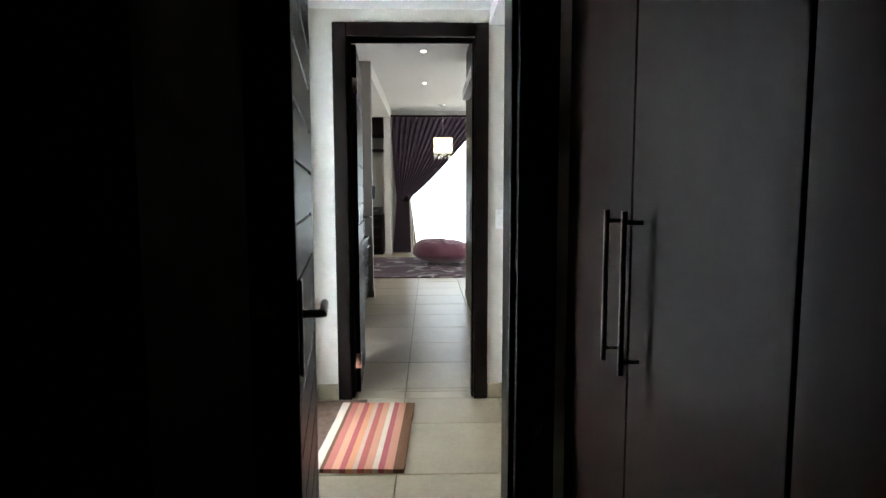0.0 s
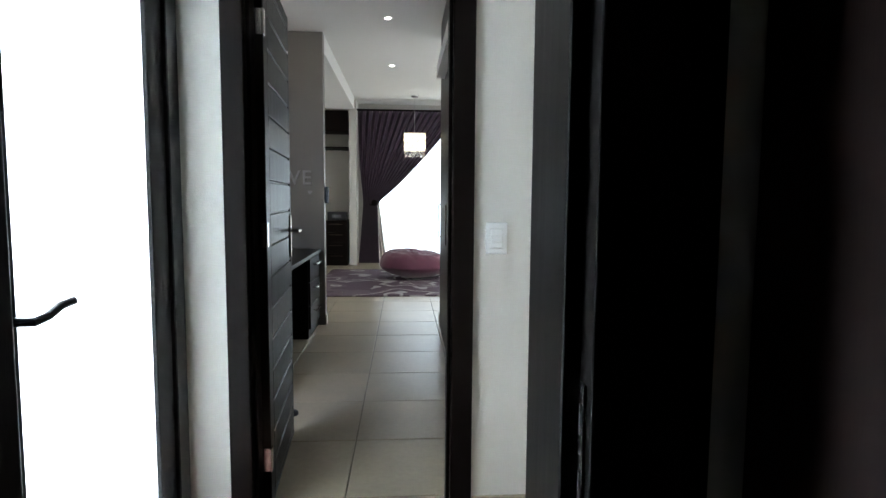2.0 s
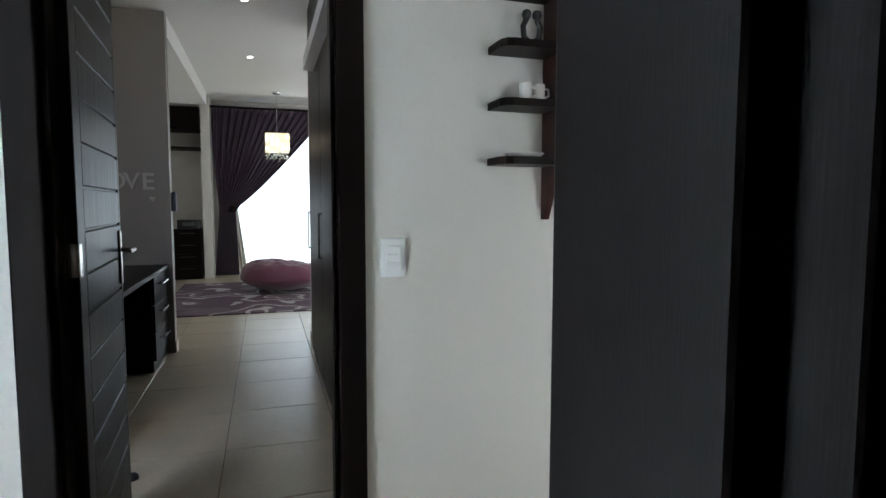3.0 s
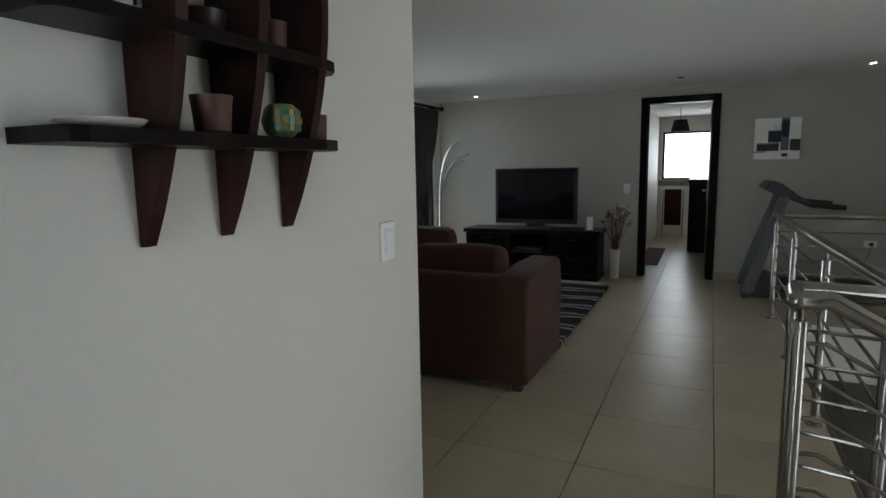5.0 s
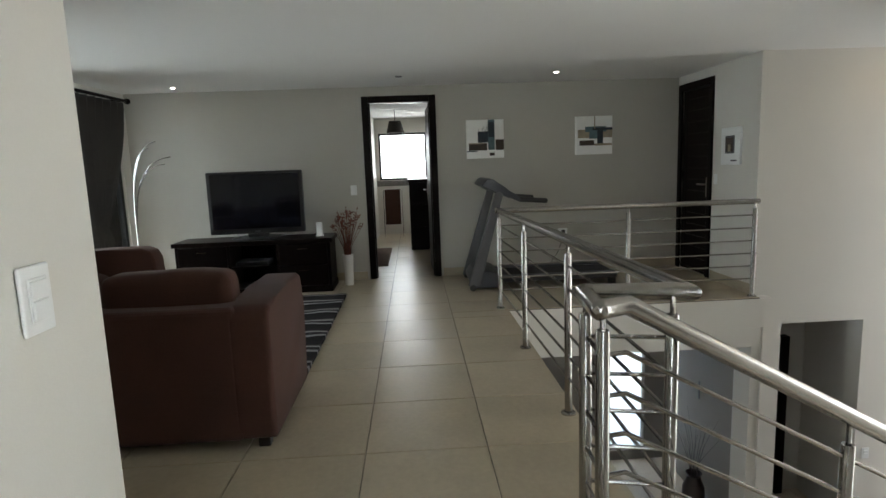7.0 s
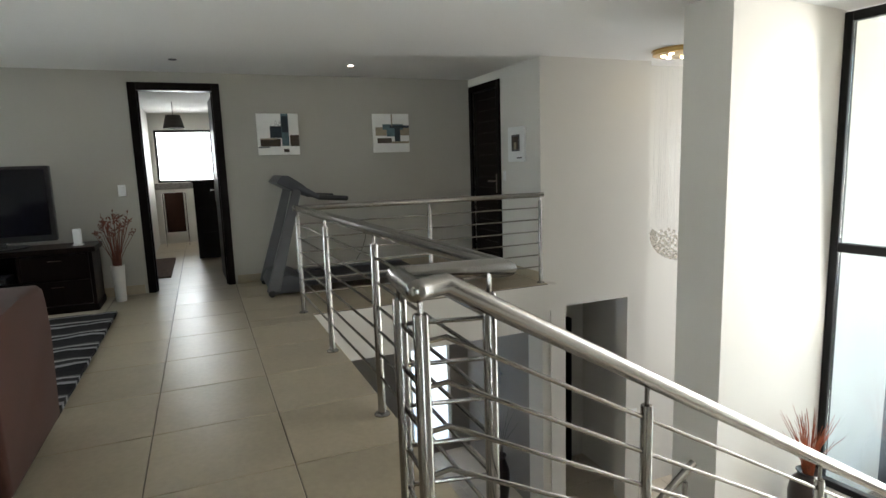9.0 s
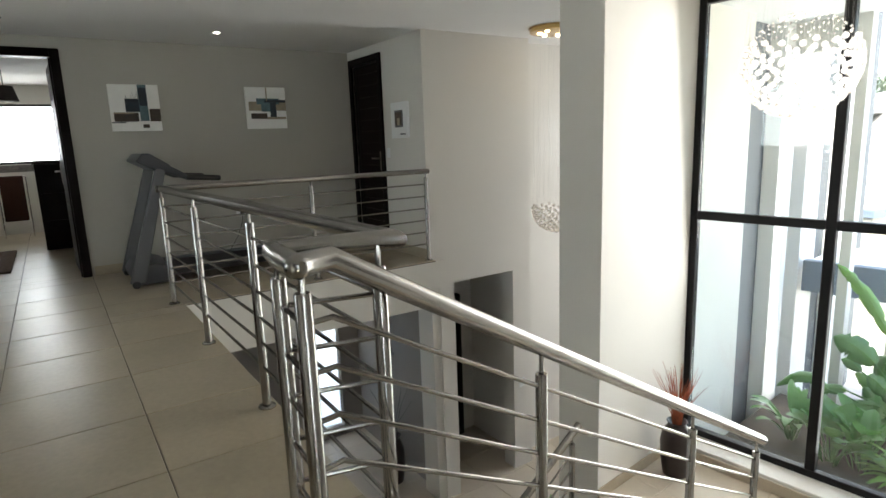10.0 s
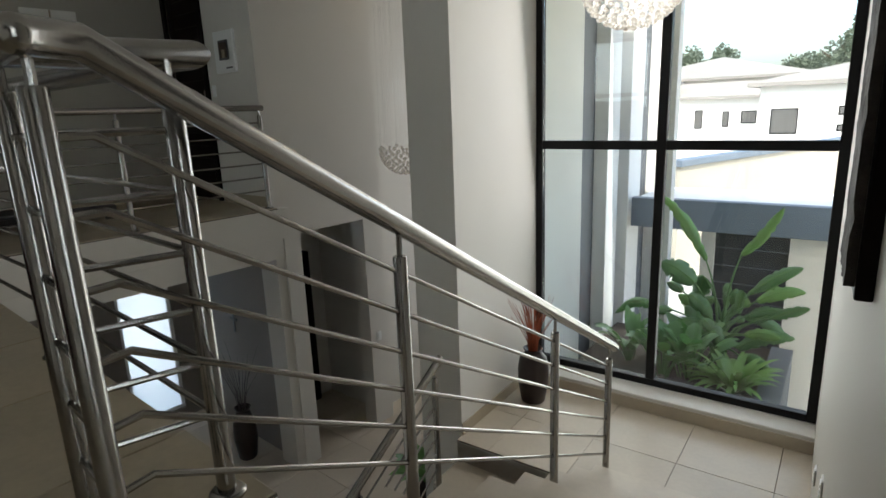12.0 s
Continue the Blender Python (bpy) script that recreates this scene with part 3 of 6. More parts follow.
# ---------------------------------------------------------------- doors
def door_frame(name, x0, x1, top, y0, y1, m=None, jamb=0.085, lip=0.02, wide=0.0, wide_left=0.0):
    """A dark timber frame in a wall that runs along x: outer x0 to x1, between the wall faces y0 and y1."""
    fr = thing(name, "dark stained timber door frame set in a plastered wall", "door frame", m=m, kind="structure")
    for a, b in ((x0, x0 + jamb + wide_left), (x1 - jamb - wide, x1)):
        part("jamb", box((a, y0 - lip, 0), (b, y1 + lip, top), 0.006), WENGE, fr)
    part("head", box((x0 + jamb + wide_left, y0 - lip, top - jamb), (x1 - jamb - wide, y1 + lip, top), 0.006), WENGE, fr)
    for a, b in ((x0 + jamb + wide_left, x0 + jamb + wide_left + 0.003 + 0.011 * (wide_left == 0)), (x1 - jamb - wide - (0.003 if wide else 0.014), x1 - jamb - wide)):
        part("door_stop", box((a, y0 + 0.02, 0), (b, y1 - 0.035, top - jamb), 0.003, 1), WENGE, fr)
    return fr


def lever(parent, x, y, z, side, toward=1, m=None):
    """A long backplate with a lever on one face of a leaf."""
    h = part("door_handle", box((x - 0.02, min(y, y + side * 0.008), z - 0.11), (x + 0.02, max(y, y + side * 0.008), z + 0.11), 0.004, 1), BRONZE, parent, "dark bronze lever handle")
    bm = bmesh.new()
    tube(bm, [(x, y + side * 0.006, z + 0.03), (x, y + side * 0.052, z + 0.03), (x + toward * 0.13, y + side * 0.052, z + 0.03)], 0.0095, 10)
    part("lever", bm, BRONZE, h, smooth=True)
    return h


def door_leaf(name, label, width, height, m, thick=0.042, handle_side=1, grooves=True, levers=True, free=0.03, lever_z=1.02):
    """A leaf hinged at its origin, running along +x, with horizontal grooves on both faces."""
    d = thing(name, label, "door", m=m)
    step = 0.1325
    n = int(height // step)
    bm = bmesh.new()
    edge = 0.095
    bx(bm, (0, 0, 0.008), (edge, thick, height), 0.003, 1)
    bx(bm, (width - free, 0, 0.008), (width, thick, height), 0.003, 1)
    bx(bm, (edge, 0.008, 0.008), (width - free, thick - 0.008, height))
    part("leaf", bm, WENGE, d)
    z = 0.008
    for i in range(n + 2):
        z1 = min(height, 0.042 + step * i)
        if z1 - z > 0.03:
            part("panel", box((edge + 0.001, 0.0, z + 0.004), (width - free - 0.001, thick, z1 - 0.004), 0.003, 1), WENGE, d)
        z = z1
    if levers:
        lever(d, width - 0.055, thick, lever_z, 1, -1)
        lever(d, width - 0.055, 0.0, lever_z, -1, -1)
    for hz in (0.22, 1.15, height - 0.25):
        part("hinge", box((-0.004, 0.004, hz - 0.05), (0.0006, 0.037, hz + 0.05), 0.001, 1), STEEL, d, "steel butt hinge")
        part("hinge", box((-0.012, -0.004, hz - 0.05), (0.03, 0.004, hz + 0.05), 0.002, 1), STEEL, d, "steel butt hinge")
    return d


door_frame("door_frame_bedroom", 0.0, 0.945, 2.33, 3.02, 3.15)
door_leaf("bedroom_door", "dark grooved timber bedroom door standing wide open", 0.775, 2.23, pose(0.128, 3.13, 0, 0, 0, 94), lever_z=1.10)
dress = thing("door_frame_dressing", "dark stained timber door frame with a rebate and a steel strike plate", "door frame", kind="structure")
part("jamb", box((-0.04, 1.396, 0), (0.128, 1.632, 2.30), 0.006), WENGE, dress)
part("jamb", box((0.858, 1.444, 0), (1.015, 1.632, 2.30), 0.006), WENGE, dress)
part("rebate", box((0.878, 1.396, 0), (1.015, 1.443, 2.30), 0.004), WENGE, dress)
part("head", box((0.128, 1.396, 2.18), (0.858, 1.632, 2.30), 0.006), WENGE, dress)
door_leaf("dressing_room_door", "dark grooved timber door swung open into the dressing room", 0.80, 2.16, pose(0.13, 1.45, 0, 0, 0, -81.3), lever_z=1.0)
strike = thing("strike_plate", "steel strike plate let into the door jamb", "strike plate")
part("plate", box((0.8745, 1.412, 0.925), (0.8785, 1.432, 1.09), 0.002, 1), STEEL, strike)
part("latch_hole", box((0.8735, 1.417, 1.03), (0.8748, 1.427, 1.065)), GROOVE, strike)
part("bolt_hole", box((0.8735, 1.417, 0.95), (0.8748, 1.427, 0.985)), GROOVE, strike)
FARM = Matrix.Translation((8.43, 2.015, 0)) @ Matrix.Rotation(radians(90), 4, "Z")
door_frame("door_frame_far", 0.0, 0.885, 2.21, -0.12, 0.0, FARM, 0.08)
door_leaf("far_room_door", "dark timber door folded back inside the far room", 0.70, 2.11, pose(8.57, 2.06, 0, 0, 0, 2))
door_frame("door_frame_nook", 7.58, 8.39, 2.22, -1.09, -0.97, jamb=0.08)
nook_door = door_leaf("nook_door", "dark timber door, closed, at the end of the gallery", 0.645, 2.13, pose(8.308, -0.985, 0, 0, 0, 180))

# ---------------------------------------------------------------- frosted glass door of the lobby
gd = thing("glass_door", "frosted glass door in a black aluminium frame", "door", m=pose(0.022, 0.0, 0))
for lo, hi in (((-0.24, 2.90, 0), (-0.17, 2.998, 2.28)), ((-0.24, 1.952, 0), (-0.17, 2.02, 2.28)), ((-0.24, 2.02, 2.21), (-0.17, 2.90, 2.28)), ((-0.24, 2.02, 0), (-0.17, 2.90, 0.07))):
    part("frame_bar", box(lo, hi, 0.004, 1), ALU, gd)
for lo, hi in (((-0.225, 2.775, 0.07), (-0.185, 2.90, 2.21)), ((-0.225, 2.02, 0.07), (-0.185, 2.085, 2.21))):
    part("stile", box(lo, hi, 0.003, 1), ALU, gd)
part("pane", box((-0.210, 2.085, 0.07), (-0.200, 2.775, 2.21)), FROST, gd, "evenly frosted white glass pane")
bm = bmesh.new()
tube(bm, [(-0.19, 2.06, 1.03), (-0.135, 2.06, 1.03), (-0.13, 2.10, 1.035), (-0.13, 2.15, 1.05), (-0.13, 2.20, 1.052)], 0.010, 10)
part("handle", bm, ALU, gd, "black curved lever", True)

# ---------------------------------------------------------------- tall stair window
win = thing("window_1", "tall four-pane window in black aluminium over the stair landing", "window", m=STAIR, kind="structure")
for name, lo, hi in (("frame_side", (-1.10, -3.56, -1.49), (-1.03, -3.49, 2.30)), ("frame_side", (1.095, -3.56, -1.49), (1.155, -3.49, 2.30)),
                     ("frame_top", (-1.03, -3.56, 2.23), (1.095, -3.49, 2.30)), ("frame_bottom", (-1.03, -3.56, -1.49), (1.095, -3.49, -1.43)),
                     ("mullion", (0.065, -3.555, -1.43), (0.135, -3.485, 2.23)), ("transom", (-1.03, -3.555, 0.485), (0.065, -3.485, 0.555)),
                     ("transom", (0.135, -3.555, 0.485), (1.095, -3.485, 0.555))):
    part(name, box(lo, hi, 0.005, 1), ALU, win)
for u0, u1 in ((-1.03, 0.065), (0.135, 1.095)):
    for z0, z1 in ((-1.43, 0.485), (0.555, 2.23)):
        pane = part("pane", box((u0, -3.528, z0), (u1, -3.522, z1)), CLEAR, win, "clear glass pane")
        pane.visible_shadow = False

# ---------------------------------------------------------------- rails
POST_TOP, PIN = 0.90, 0.965


def post(parent, x, y, z=0.0, top=POST_TOP, r=0.021, rail=PIN):
    p = part("post", tube(bmesh.new(), [(x, y, z), (x, y, z + top - 0.004), (x, y, z + top)], [r, r, r * 0.9], 16), STEEL, parent, smooth=True)
    part("pin", tube(bmesh.new(), [(x, y, z + top - 0.01), (x, y, z + rail)], 0.0085, 8), STEEL, p, smooth=True)
    part("base_flange", lathe(bmesh.new(), [(0.042, 0.0), (0.042, 0.006), (0.036, 0.012), (r, 0.014)], 16, (x, y, z)), STEEL, p, smooth=True)
    return p


def rods(parent, a, b, za, zb, n=6, first=0.205, step=0.124, mid=None):
    for i in range(n):
        h = first + step * i
        pts = [(a[0], a[1], za + h)] + ([(mid[0], mid[1], mid[2] + h)] if mid else []) + [(b[0], b[1], zb + h)]
        part("rod", tube(bmesh.new(), pts, 0.0075, 8), STEEL, parent, smooth=True)


rail = thing("passage_railing", "brushed steel railing with horizontal rods along the void", "railing")
POSTS = [(6.70, 1.538), (5.49, 1.538), (4.338, 1.526), (3.065, 1.545)]
CORNER = (3.125, 1.80)
for (px, py), top in zip(POSTS, (0.865, 0.88, 0.895, 0.90)):
    post(rail, px, py, top=top, rail=top + 0.065)
post(rail, *CORNER)
rods(rail, POSTS[0], POSTS[2], -0.03, 0)
rods(rail, POSTS[2], POSTS[3], 0, 0)
rods(rail, POSTS[3], CORNER, 0, 0)
rods(rail, CORNER, (2.935, 1.808), 0, 0)
hr = tube(bmesh.new(), [(6.72, 1.538, 0.935), (4.338, 1.526, 0.965), (3.07, 1.50, 0.968), (3.085, 1.545, 0.968), (3.115, 1.805, 0.968), (3.06, 1.815, 0.968), (2.9026, 1.8265, 0.968)], 0.029, 18)
part("handrail", hr, STEEL, rail, "thick polished steel handrail", True)

rail2 = thing("gallery_railing", "brushed steel railing with horizontal rods across the gallery", "railing")
for y in (0.305, -0.93):
    post(rail2, 6.69, y, top=0.865, rail=0.925)
rods(rail2, (6.69, 1.52), (6.69, -0.96), -0.03, -0.03)
part("handrail", tube(bmesh.new(), [(6.69, 1.575, 0.935), (6.69, -0.965, 0.925)], 0.026, 16), STEEL, rail2, "polished steel handrail", True)

srail = thing("stair_railing", "brushed steel stair railing with sloping rods", "railing", m=STAIR)
SL = 0.556
VB, UB = 0.665, -0.088
def nose(v):
    return (v - VB) * SL
def line(v):
    return UB + (VB - v) * 0.034
post(srail, -0.0945, 0.740)
for v in (-0.114, -1.285, -2.17):
    post(srail, line(v), v, nose(v) - 0.06, POST_TOP + 0.035, rail=PIN + 0.05)
rods(srail, (-0.0945, 0.740), (line(-2.17), -2.17), 0.0, nose(-2.17), mid=(UB, VB, 0.0))
part("handrail", tube(bmesh.new(), [(-0.125, 0.762, 0.968), (-0.115, 0.745, 0.968), (UB, VB, 0.968), (line(-2.27), -2.27, nose(-2.27) + 0.968)], 0.029, 18), STEEL, srail, "thick polished steel handrail", True)

part("elbow", lathe(bmesh.new(), [(0.0005, -0.0296)] + [(0.0296 * math.cos(a), 0.0296 * math.sin(a)) for a in [math.pi * (k / 8 - 0.5) for k in range(1, 8)]] + [(0.0005, 0.0296)], 16, (-0.125, 0.762, 0.968)), STEEL, srail, "rounded mitre joint", True)

lrail = thing("lower_stair_railing", "brushed steel railing down the lower flight", "railing", m=STAIR)
def low(v):
    return LAND + (v + 2.13) * -RISE / 0.33
for v in (-1.80, -1.0, -0.2):
    post(lrail, 1.10, v, low(v) - 0.05)
rods(lrail, (1.10, -1.80), (1.10, -0.2), low(-1.80) - 0.05, low(-0.2) - 0.05, first=0.2)
part("handrail", tube(bmesh.new(), [(1.10, -1.88, low(-1.88) + 0.925), (1.10, -0.1, low(-0.1) + 0.925)], 0.028, 14), STEEL, lrail, "polished steel handrail", True)

# ---------------------------------------------------------------- dressing room
def wardrobe_unit(y0, y1, handle_y):
    w = thing("wardrobe", "dark veneered built-in wardrobe unit with a long bar handle", "wardrobe", "dressing room wardrobes")
    part("carcass", box((1.077, y0, 0.0), (1.695, y1, 2.405)), WARDROBE, w)
    d = part("door", box((1.050, y0 + 0.003, 0.08), (1.074, y1 - 0.003, 2.395), 0.002, 1), WARDROBE, w)
    bm = bmesh.new()
    tube(bm, [(1.008, handle_y, 0.885), (1.008, handle_y, 1.258)], 0.0068, 12)
    for z in (0.915, 1.232):
        tube(bm, [(1.008, handle_y, z), (1.050, handle_y, z)], 0.005, 8)
    part("bar_handle", bm, BRONZE, d, "dark bronze bar handle", True)
    part("plinth", box((1.090, y0, 0.0), (1.105, y1, 0.08)), WARDROBE, w)


wardrobe_unit(0.785, 1.394, 0.838)
wardrobe_unit(0.17, 0.782, 0.712)
wardrobe_unit(-0.445, 0.167, -0.40)
wardrobe_unit(-1.06, -0.448, -0.50)
wardrobe_unit(-2.19, -1.063, -1.11)
# Made-up dark cupboards that stand in for the deeply shaded left wall
for y0, y1 in ((-2.19, -1.0), (-0.997, 0.2), (0.203, 1.40)):
    c = thing("shade_cupboard", "made-up dark cupboard standing in for a wall in deep shade", "cupboard", "tall cupboards")
    part("carcass", box((-0.94, y0, 0.0), (-0.42, y1, 2.405)), WARDROBE, c)
    part("door", box((-0.418, y0 + 0.003, 0.08), (-0.395, y1 - 0.003, 2.395), 0.002, 1), WARDROBE, c)

# ---------------------------------------------------------------- lobby mats
def mat_sheet(name, label, category, x0, y0, x1, y1, rz, material, thick, wave=0.004, fringe=False):
    t = thing(name, label, category, m=pose((x0 + x1) / 2, (y0 + y1) / 2, 0, 0, 0, rz))
    bm = bmesh.new()
    nx, ny = 26, 18
    a, b = (x1 - x0) / 2, (y1 - y0) / 2
    grid = [[None] * (ny + 1) for _ in range(nx + 1)]
    for i in range(nx + 1):
        for j in range(ny + 1):
            x, y = -a + 2 * a * i / nx, -b + 2 * b * j / ny
            z = thick + wave * (noise.noise(Vector((x * 7, y * 7, 1.3))) + 0.5)
            e = 0.006 * noise.noise(Vector((x * 9, y * 9, 7)))
            grid[i][j] = bm.verts.new((x + e, y + e, max(0.003, z)))
    for i in range(nx):
        for j in range(ny):
            bm.faces.new((grid[i][j], grid[i + 1][j], grid[i + 1][j + 1], grid[i][j + 1]))
    rim = [grid[i][0] for i in range(nx + 1)] + [grid[nx][j] for j in range(1, ny + 1)] + [grid[i][ny] for i in range(nx - 1, -1, -1)] + [grid[0][j] for j in range(ny - 1, 0, -1)]
    low = [bm.verts.new((v.co.x, v.co.y, 0.0005)) for v in rim]
    for k in range(len(rim)):
        q = (k + 1) % len(rim)
        bm.faces.new((rim[k], low[k], low[q], rim[q]))
    part("mat_body", bm, material, t, smooth=True)
    return t


mat_sheet("door_mat", "brown looped pile door mat at the glass door", "door mat", -0.13, 2.05, 0.20, 2.97, 2, BROWN_MAT, 0.009, 0.005)
mat_sheet("striped_mat", "red, orange and white striped cotton mat on the floor", "floor mat", 0.03, 2.03, 0.47, 2.90, -2, STRIPES, 0.018, 0.004)


# ---------------------------------------------------------------- switches and sockets
def switch(m, w=0.085, h=0.125, rockers=3, name="light_switch", label="white plastic light switch plate with rockers"):
    """A plate on a wall whose face looks along -y, centred at the origin."""
    s = thing(name, label, "light switch", m=m)
    part("plate", box((-w / 2, -0.009, -h / 2), (w / 2, -0.001, h / 2), 0.004, 2), WHITE_PLASTIC, s)
    part("rim", box((-w / 2 + 0.016, -0.012, -h / 2 + 0.022), (w / 2 - 0.016, -0.0085, h / 2 - 0.022), 0.002, 1), WHITE_PLASTIC, s)
    for i in range(rockers):
        z0 = -h / 2 + 0.026 + i * (h - 0.052) / rockers
        part("rocker", box((-w / 2 + 0.02, -0.0155, z0 + 0.001), (w / 2 - 0.02, -0.011, z0 + (h - 0.052) / rockers - 0.001), 0.0015, 1), WHITE_PLASTIC, s)
    return s


switch(pose(1.035, 3.02, 1.147))
switch(pose(2.425, 3.02, 1.17), rockers=2)
switch(pose(8.43, 3.046, 1.108, 0, 0, -90), 0.075, 0.12, 2)
switch(pose(7.50, -0.97, 1.114, 0, 0, 180), 0.07, 0.11, 2)
socket = switch(pose(8.43, 0.48, 0.50, 0, 0, -90), 0.12, 0.075, 1, "wall_socket", "white plastic wall socket with a black plug")
part("plug", box((-0.02, -0.05, -0.02), (0.02, -0.016, 0.02), 0.006), BLACK_PLASTIC, socket, "black plug")
cord = thing("power_cord", "thin black power cord hanging to the floor", "power cord")
part("cord", tube(bmesh.new(), [(8.385, 0.48, 0.485), (8.36, 0.5, 0.40), (8.36, 0.56, 0.25), (8.33, 0.66, 0.12), (8.27, 0.74, 0.02)], 0.004, 6), BLACK_PLASTIC, cord, smooth=True)

# ---------------------------------------------------------------- wall shelf
shelf = thing("wall_shelf", "dark mahogany wall shelf with three curved uprights", "wall shelf")
for x in (1.567, 1.757, 1.95):
    out = []
    n = 14
    for i in range(n + 1):
        z = 1.265 + 0.86 * i / n
        t = i / n
        depth = 0.014 + 0.132 * math.sin(math.pi * 0.5 * (t / 0.6 if t < 0.6 else (1.0 - t) / 0.4)) ** 0.9
        out.append((3.02 - depth, z))
    out += [(3.018, 1.265 + 0.86), (3.018, 1.265)]
    part("upright", prism(bmesh.new(), out, x - 0.0125, x + 0.0125, 0), MAHOGANY, shelf)
for k, z in enumerate((1.455, 1.635, 1.815, 1.995)):
    bm = bmesh.new()
    x0, x1, d = 1.355, 2.045, 0.135
    pts = [(x0, 3.018), (x0, 3.018 - d + 0.03), (x0 + 0.012, 3.018 - d + 0.008), (x0 + 0.035, 3.018 - d), (x1 - 0.10, 3.018 - d), (x1 - 0.04, 3.018 - d + 0.012), (x1 - 0.006, 3.018 - d + 0.045), (x1, 3.018)]
    prism(bm, pts, z - 0.012, z + 0.012, 2)
    part("shelf_board", bm, WENGE_GLOSS, shelf, "near-black shelf board")


def turned(name, label, category, x, y, z, profile, mat, n=24):
    ob = thing(name, label, category, m=pose(x, y, z))
    part("body", lathe(bmesh.new(), profile, n), mat, ob, smooth=True)
    return ob


turned("white_plate", "shallow white ceramic plate on the wall shelf", "plate", 1.455, 2.945, 1.468, [(0.03, 0), (0.055, 0.004), (0.064, 0.013), (0.061, 0.014), (0.04, 0.006), (0.005, 0.005)], CERAMIC)
POT = surface("brown_pottery", (0.06, 0.022, 0.014), 0.6, spread=0.4, fine=30, bump=0.2)
turned("brown_pot", "small brown pottery pot on the wall shelf", "pot", 1.665, 2.935, 1.468, [(0.026, 0), (0.032, 0.005), (0.036, 0.05), (0.039, 0.07), (0.033, 0.07), (0.028, 0.02), (0.004, 0.015)], POT)
turned("brown_pot", "small brown pottery pot on the wall shelf", "pot", 1.995, 2.955, 1.468, [(0.026, 0), (0.03, 0.005), (0.032, 0.06), (0.028, 0.06), (0.025, 0.02), (0.004, 0.015)], POT)
turned("brown_bowl", "dark brown bowl on the wall shelf", "bowl", 1.665, 2.945, 1.648, [(0.025, 0), (0.038, 0.012), (0.045, 0.04), (0.042, 0.04), (0.03, 0.015), (0.004, 0.01)], VASE_DARK)
turned("brown_pot", "small brown pottery pot on the wall shelf", "pot", 1.85, 2.945, 1.648, [(0.026, 0), (0.031, 0.005), (0.035, 0.06), (0.031, 0.06), (0.026, 0.02), (0.004, 0.015)], POT)
turned("brown_pot", "small brown pottery pot on the wall shelf", "pot", 1.665, 2.945, 1.828, [(0.026, 0), (0.031, 0.005), (0.035, 0.065), (0.031, 0.065), (0.026, 0.02), (0.004, 0.015)], POT)
for dx in (0.0, 0.05):
    mug = turned("white_mug", "small white patterned mug on the wall shelf", "mug", 1.455 + dx, 2.94 + dx * 0.2, 1.648, [(0.018, 0), (0.020, 0.003), (0.021, 0.055), (0.018, 0.055), (0.016, 0.01), (0.003, 0.008)], CERAMIC)
    part("mug_handle", tube(bmesh.new(), [(0.020, 0, 0.044), (0.036, 0, 0.042), (0.038, 0, 0.022), (0.020, 0, 0.014)], 0.0035, 8), CERAMIC, mug, smooth=True)
fig = thing("figurine", "abstract black figurine of two joined rounded forms", "figurine", m=pose(1.475, 2.945, 1.828))
bm = bmesh.new()
for sx in (-1, 1):
    lathe(bm, [(0.004, 0.076), (0.012, 0.08), (0.016, 0.092), (0.012, 0.104), (0.003, 0.108)], 14, (sx * 0.018, 0, 0))
    tube(bm, [(sx * 0.018, 0, 0.078), (sx * 0.030, 0, 0.055), (sx * 0.026, 0, 0.02), (sx * 0.005, 0, 0.006)], 0.009, 10)
bx(bm, (-0.035, -0.018, 0), (0.035, 0.018, 0.008), 0.003, 1)
part("body", bm, BLACK_PLASTIC, fig, smooth=True)
MOSAIC = surface("green_gold_mosaic", (0.10, 0.14, 0.06), 0.25, spread=0.6, fine=18, coarse=60, bump=0.2)
AMBER = surface("amber_glass_piece", (0.16, 0.12, 0.04), 0.4, spread=0.3, fine=40, bump=0.0)
TEAL_GLOW = surface("teal_glass_piece", (0.02, 0.13, 0.10), 0.25, spread=0.3, fine=40, bump=0.0)
ball = turned("mosaic_candle_holder", "round green and gold mosaic glass candle holder", "candle holder", 1.85, 2.930, 1.468, [(0.022, 0), (0.036, 0.014), (0.042, 0.036), (0.036, 0.06), (0.026, 0.07), (0.023, 0.069), (0.03, 0.05), (0.034, 0.035), (0.02, 0.008), (0.003, 0.006)], MOSAIC)
for k in range(7):
    for j in range(3):
        an = -2.6 + k * 0.36
        z = 0.02 + 0.016 * j
        r = 0.0425 - 0.25 * abs(z - 0.036) * 0.6
        part("glass_piece", box((r - 0.002, -0.006, z - 0.006), (r + 0.001, 0.006, z + 0.006)), TEAL_GLOW if (k + j) % 3 == 0 else AMBER, ball, m=Matrix.Rotation(an, 4, "Z"))

# ---------------------------------------------------------------- living area
def soft_box(lo, hi, r, seg=4, puff=0.0):
    bm = box(lo, hi, r, seg)
    if puff:
        bmesh.ops.subdivide_edges(bm, edges=[e for e in bm.edges if e.calc_length() > 0.2], cuts=4, use_grid_fill=True)
        c = (Vector(lo) + Vector(hi)) / 2
        s = (Vector(hi) - Vector(lo)) / 2
        for v in bm.verts:
            q = [(v.co[k] - c[k]) / s[k] for k in range(3)]
            for k in range(3):
                o = [i for i in range(3) if i != k]
                v.co[k] += q[k] * puff * (1 - q[o[0]] ** 2) * (1 - q[o[1]] ** 2)
            v.co += Vector((0, 0, 0.012 * noise.noise(v.co * 5)))
    return bm


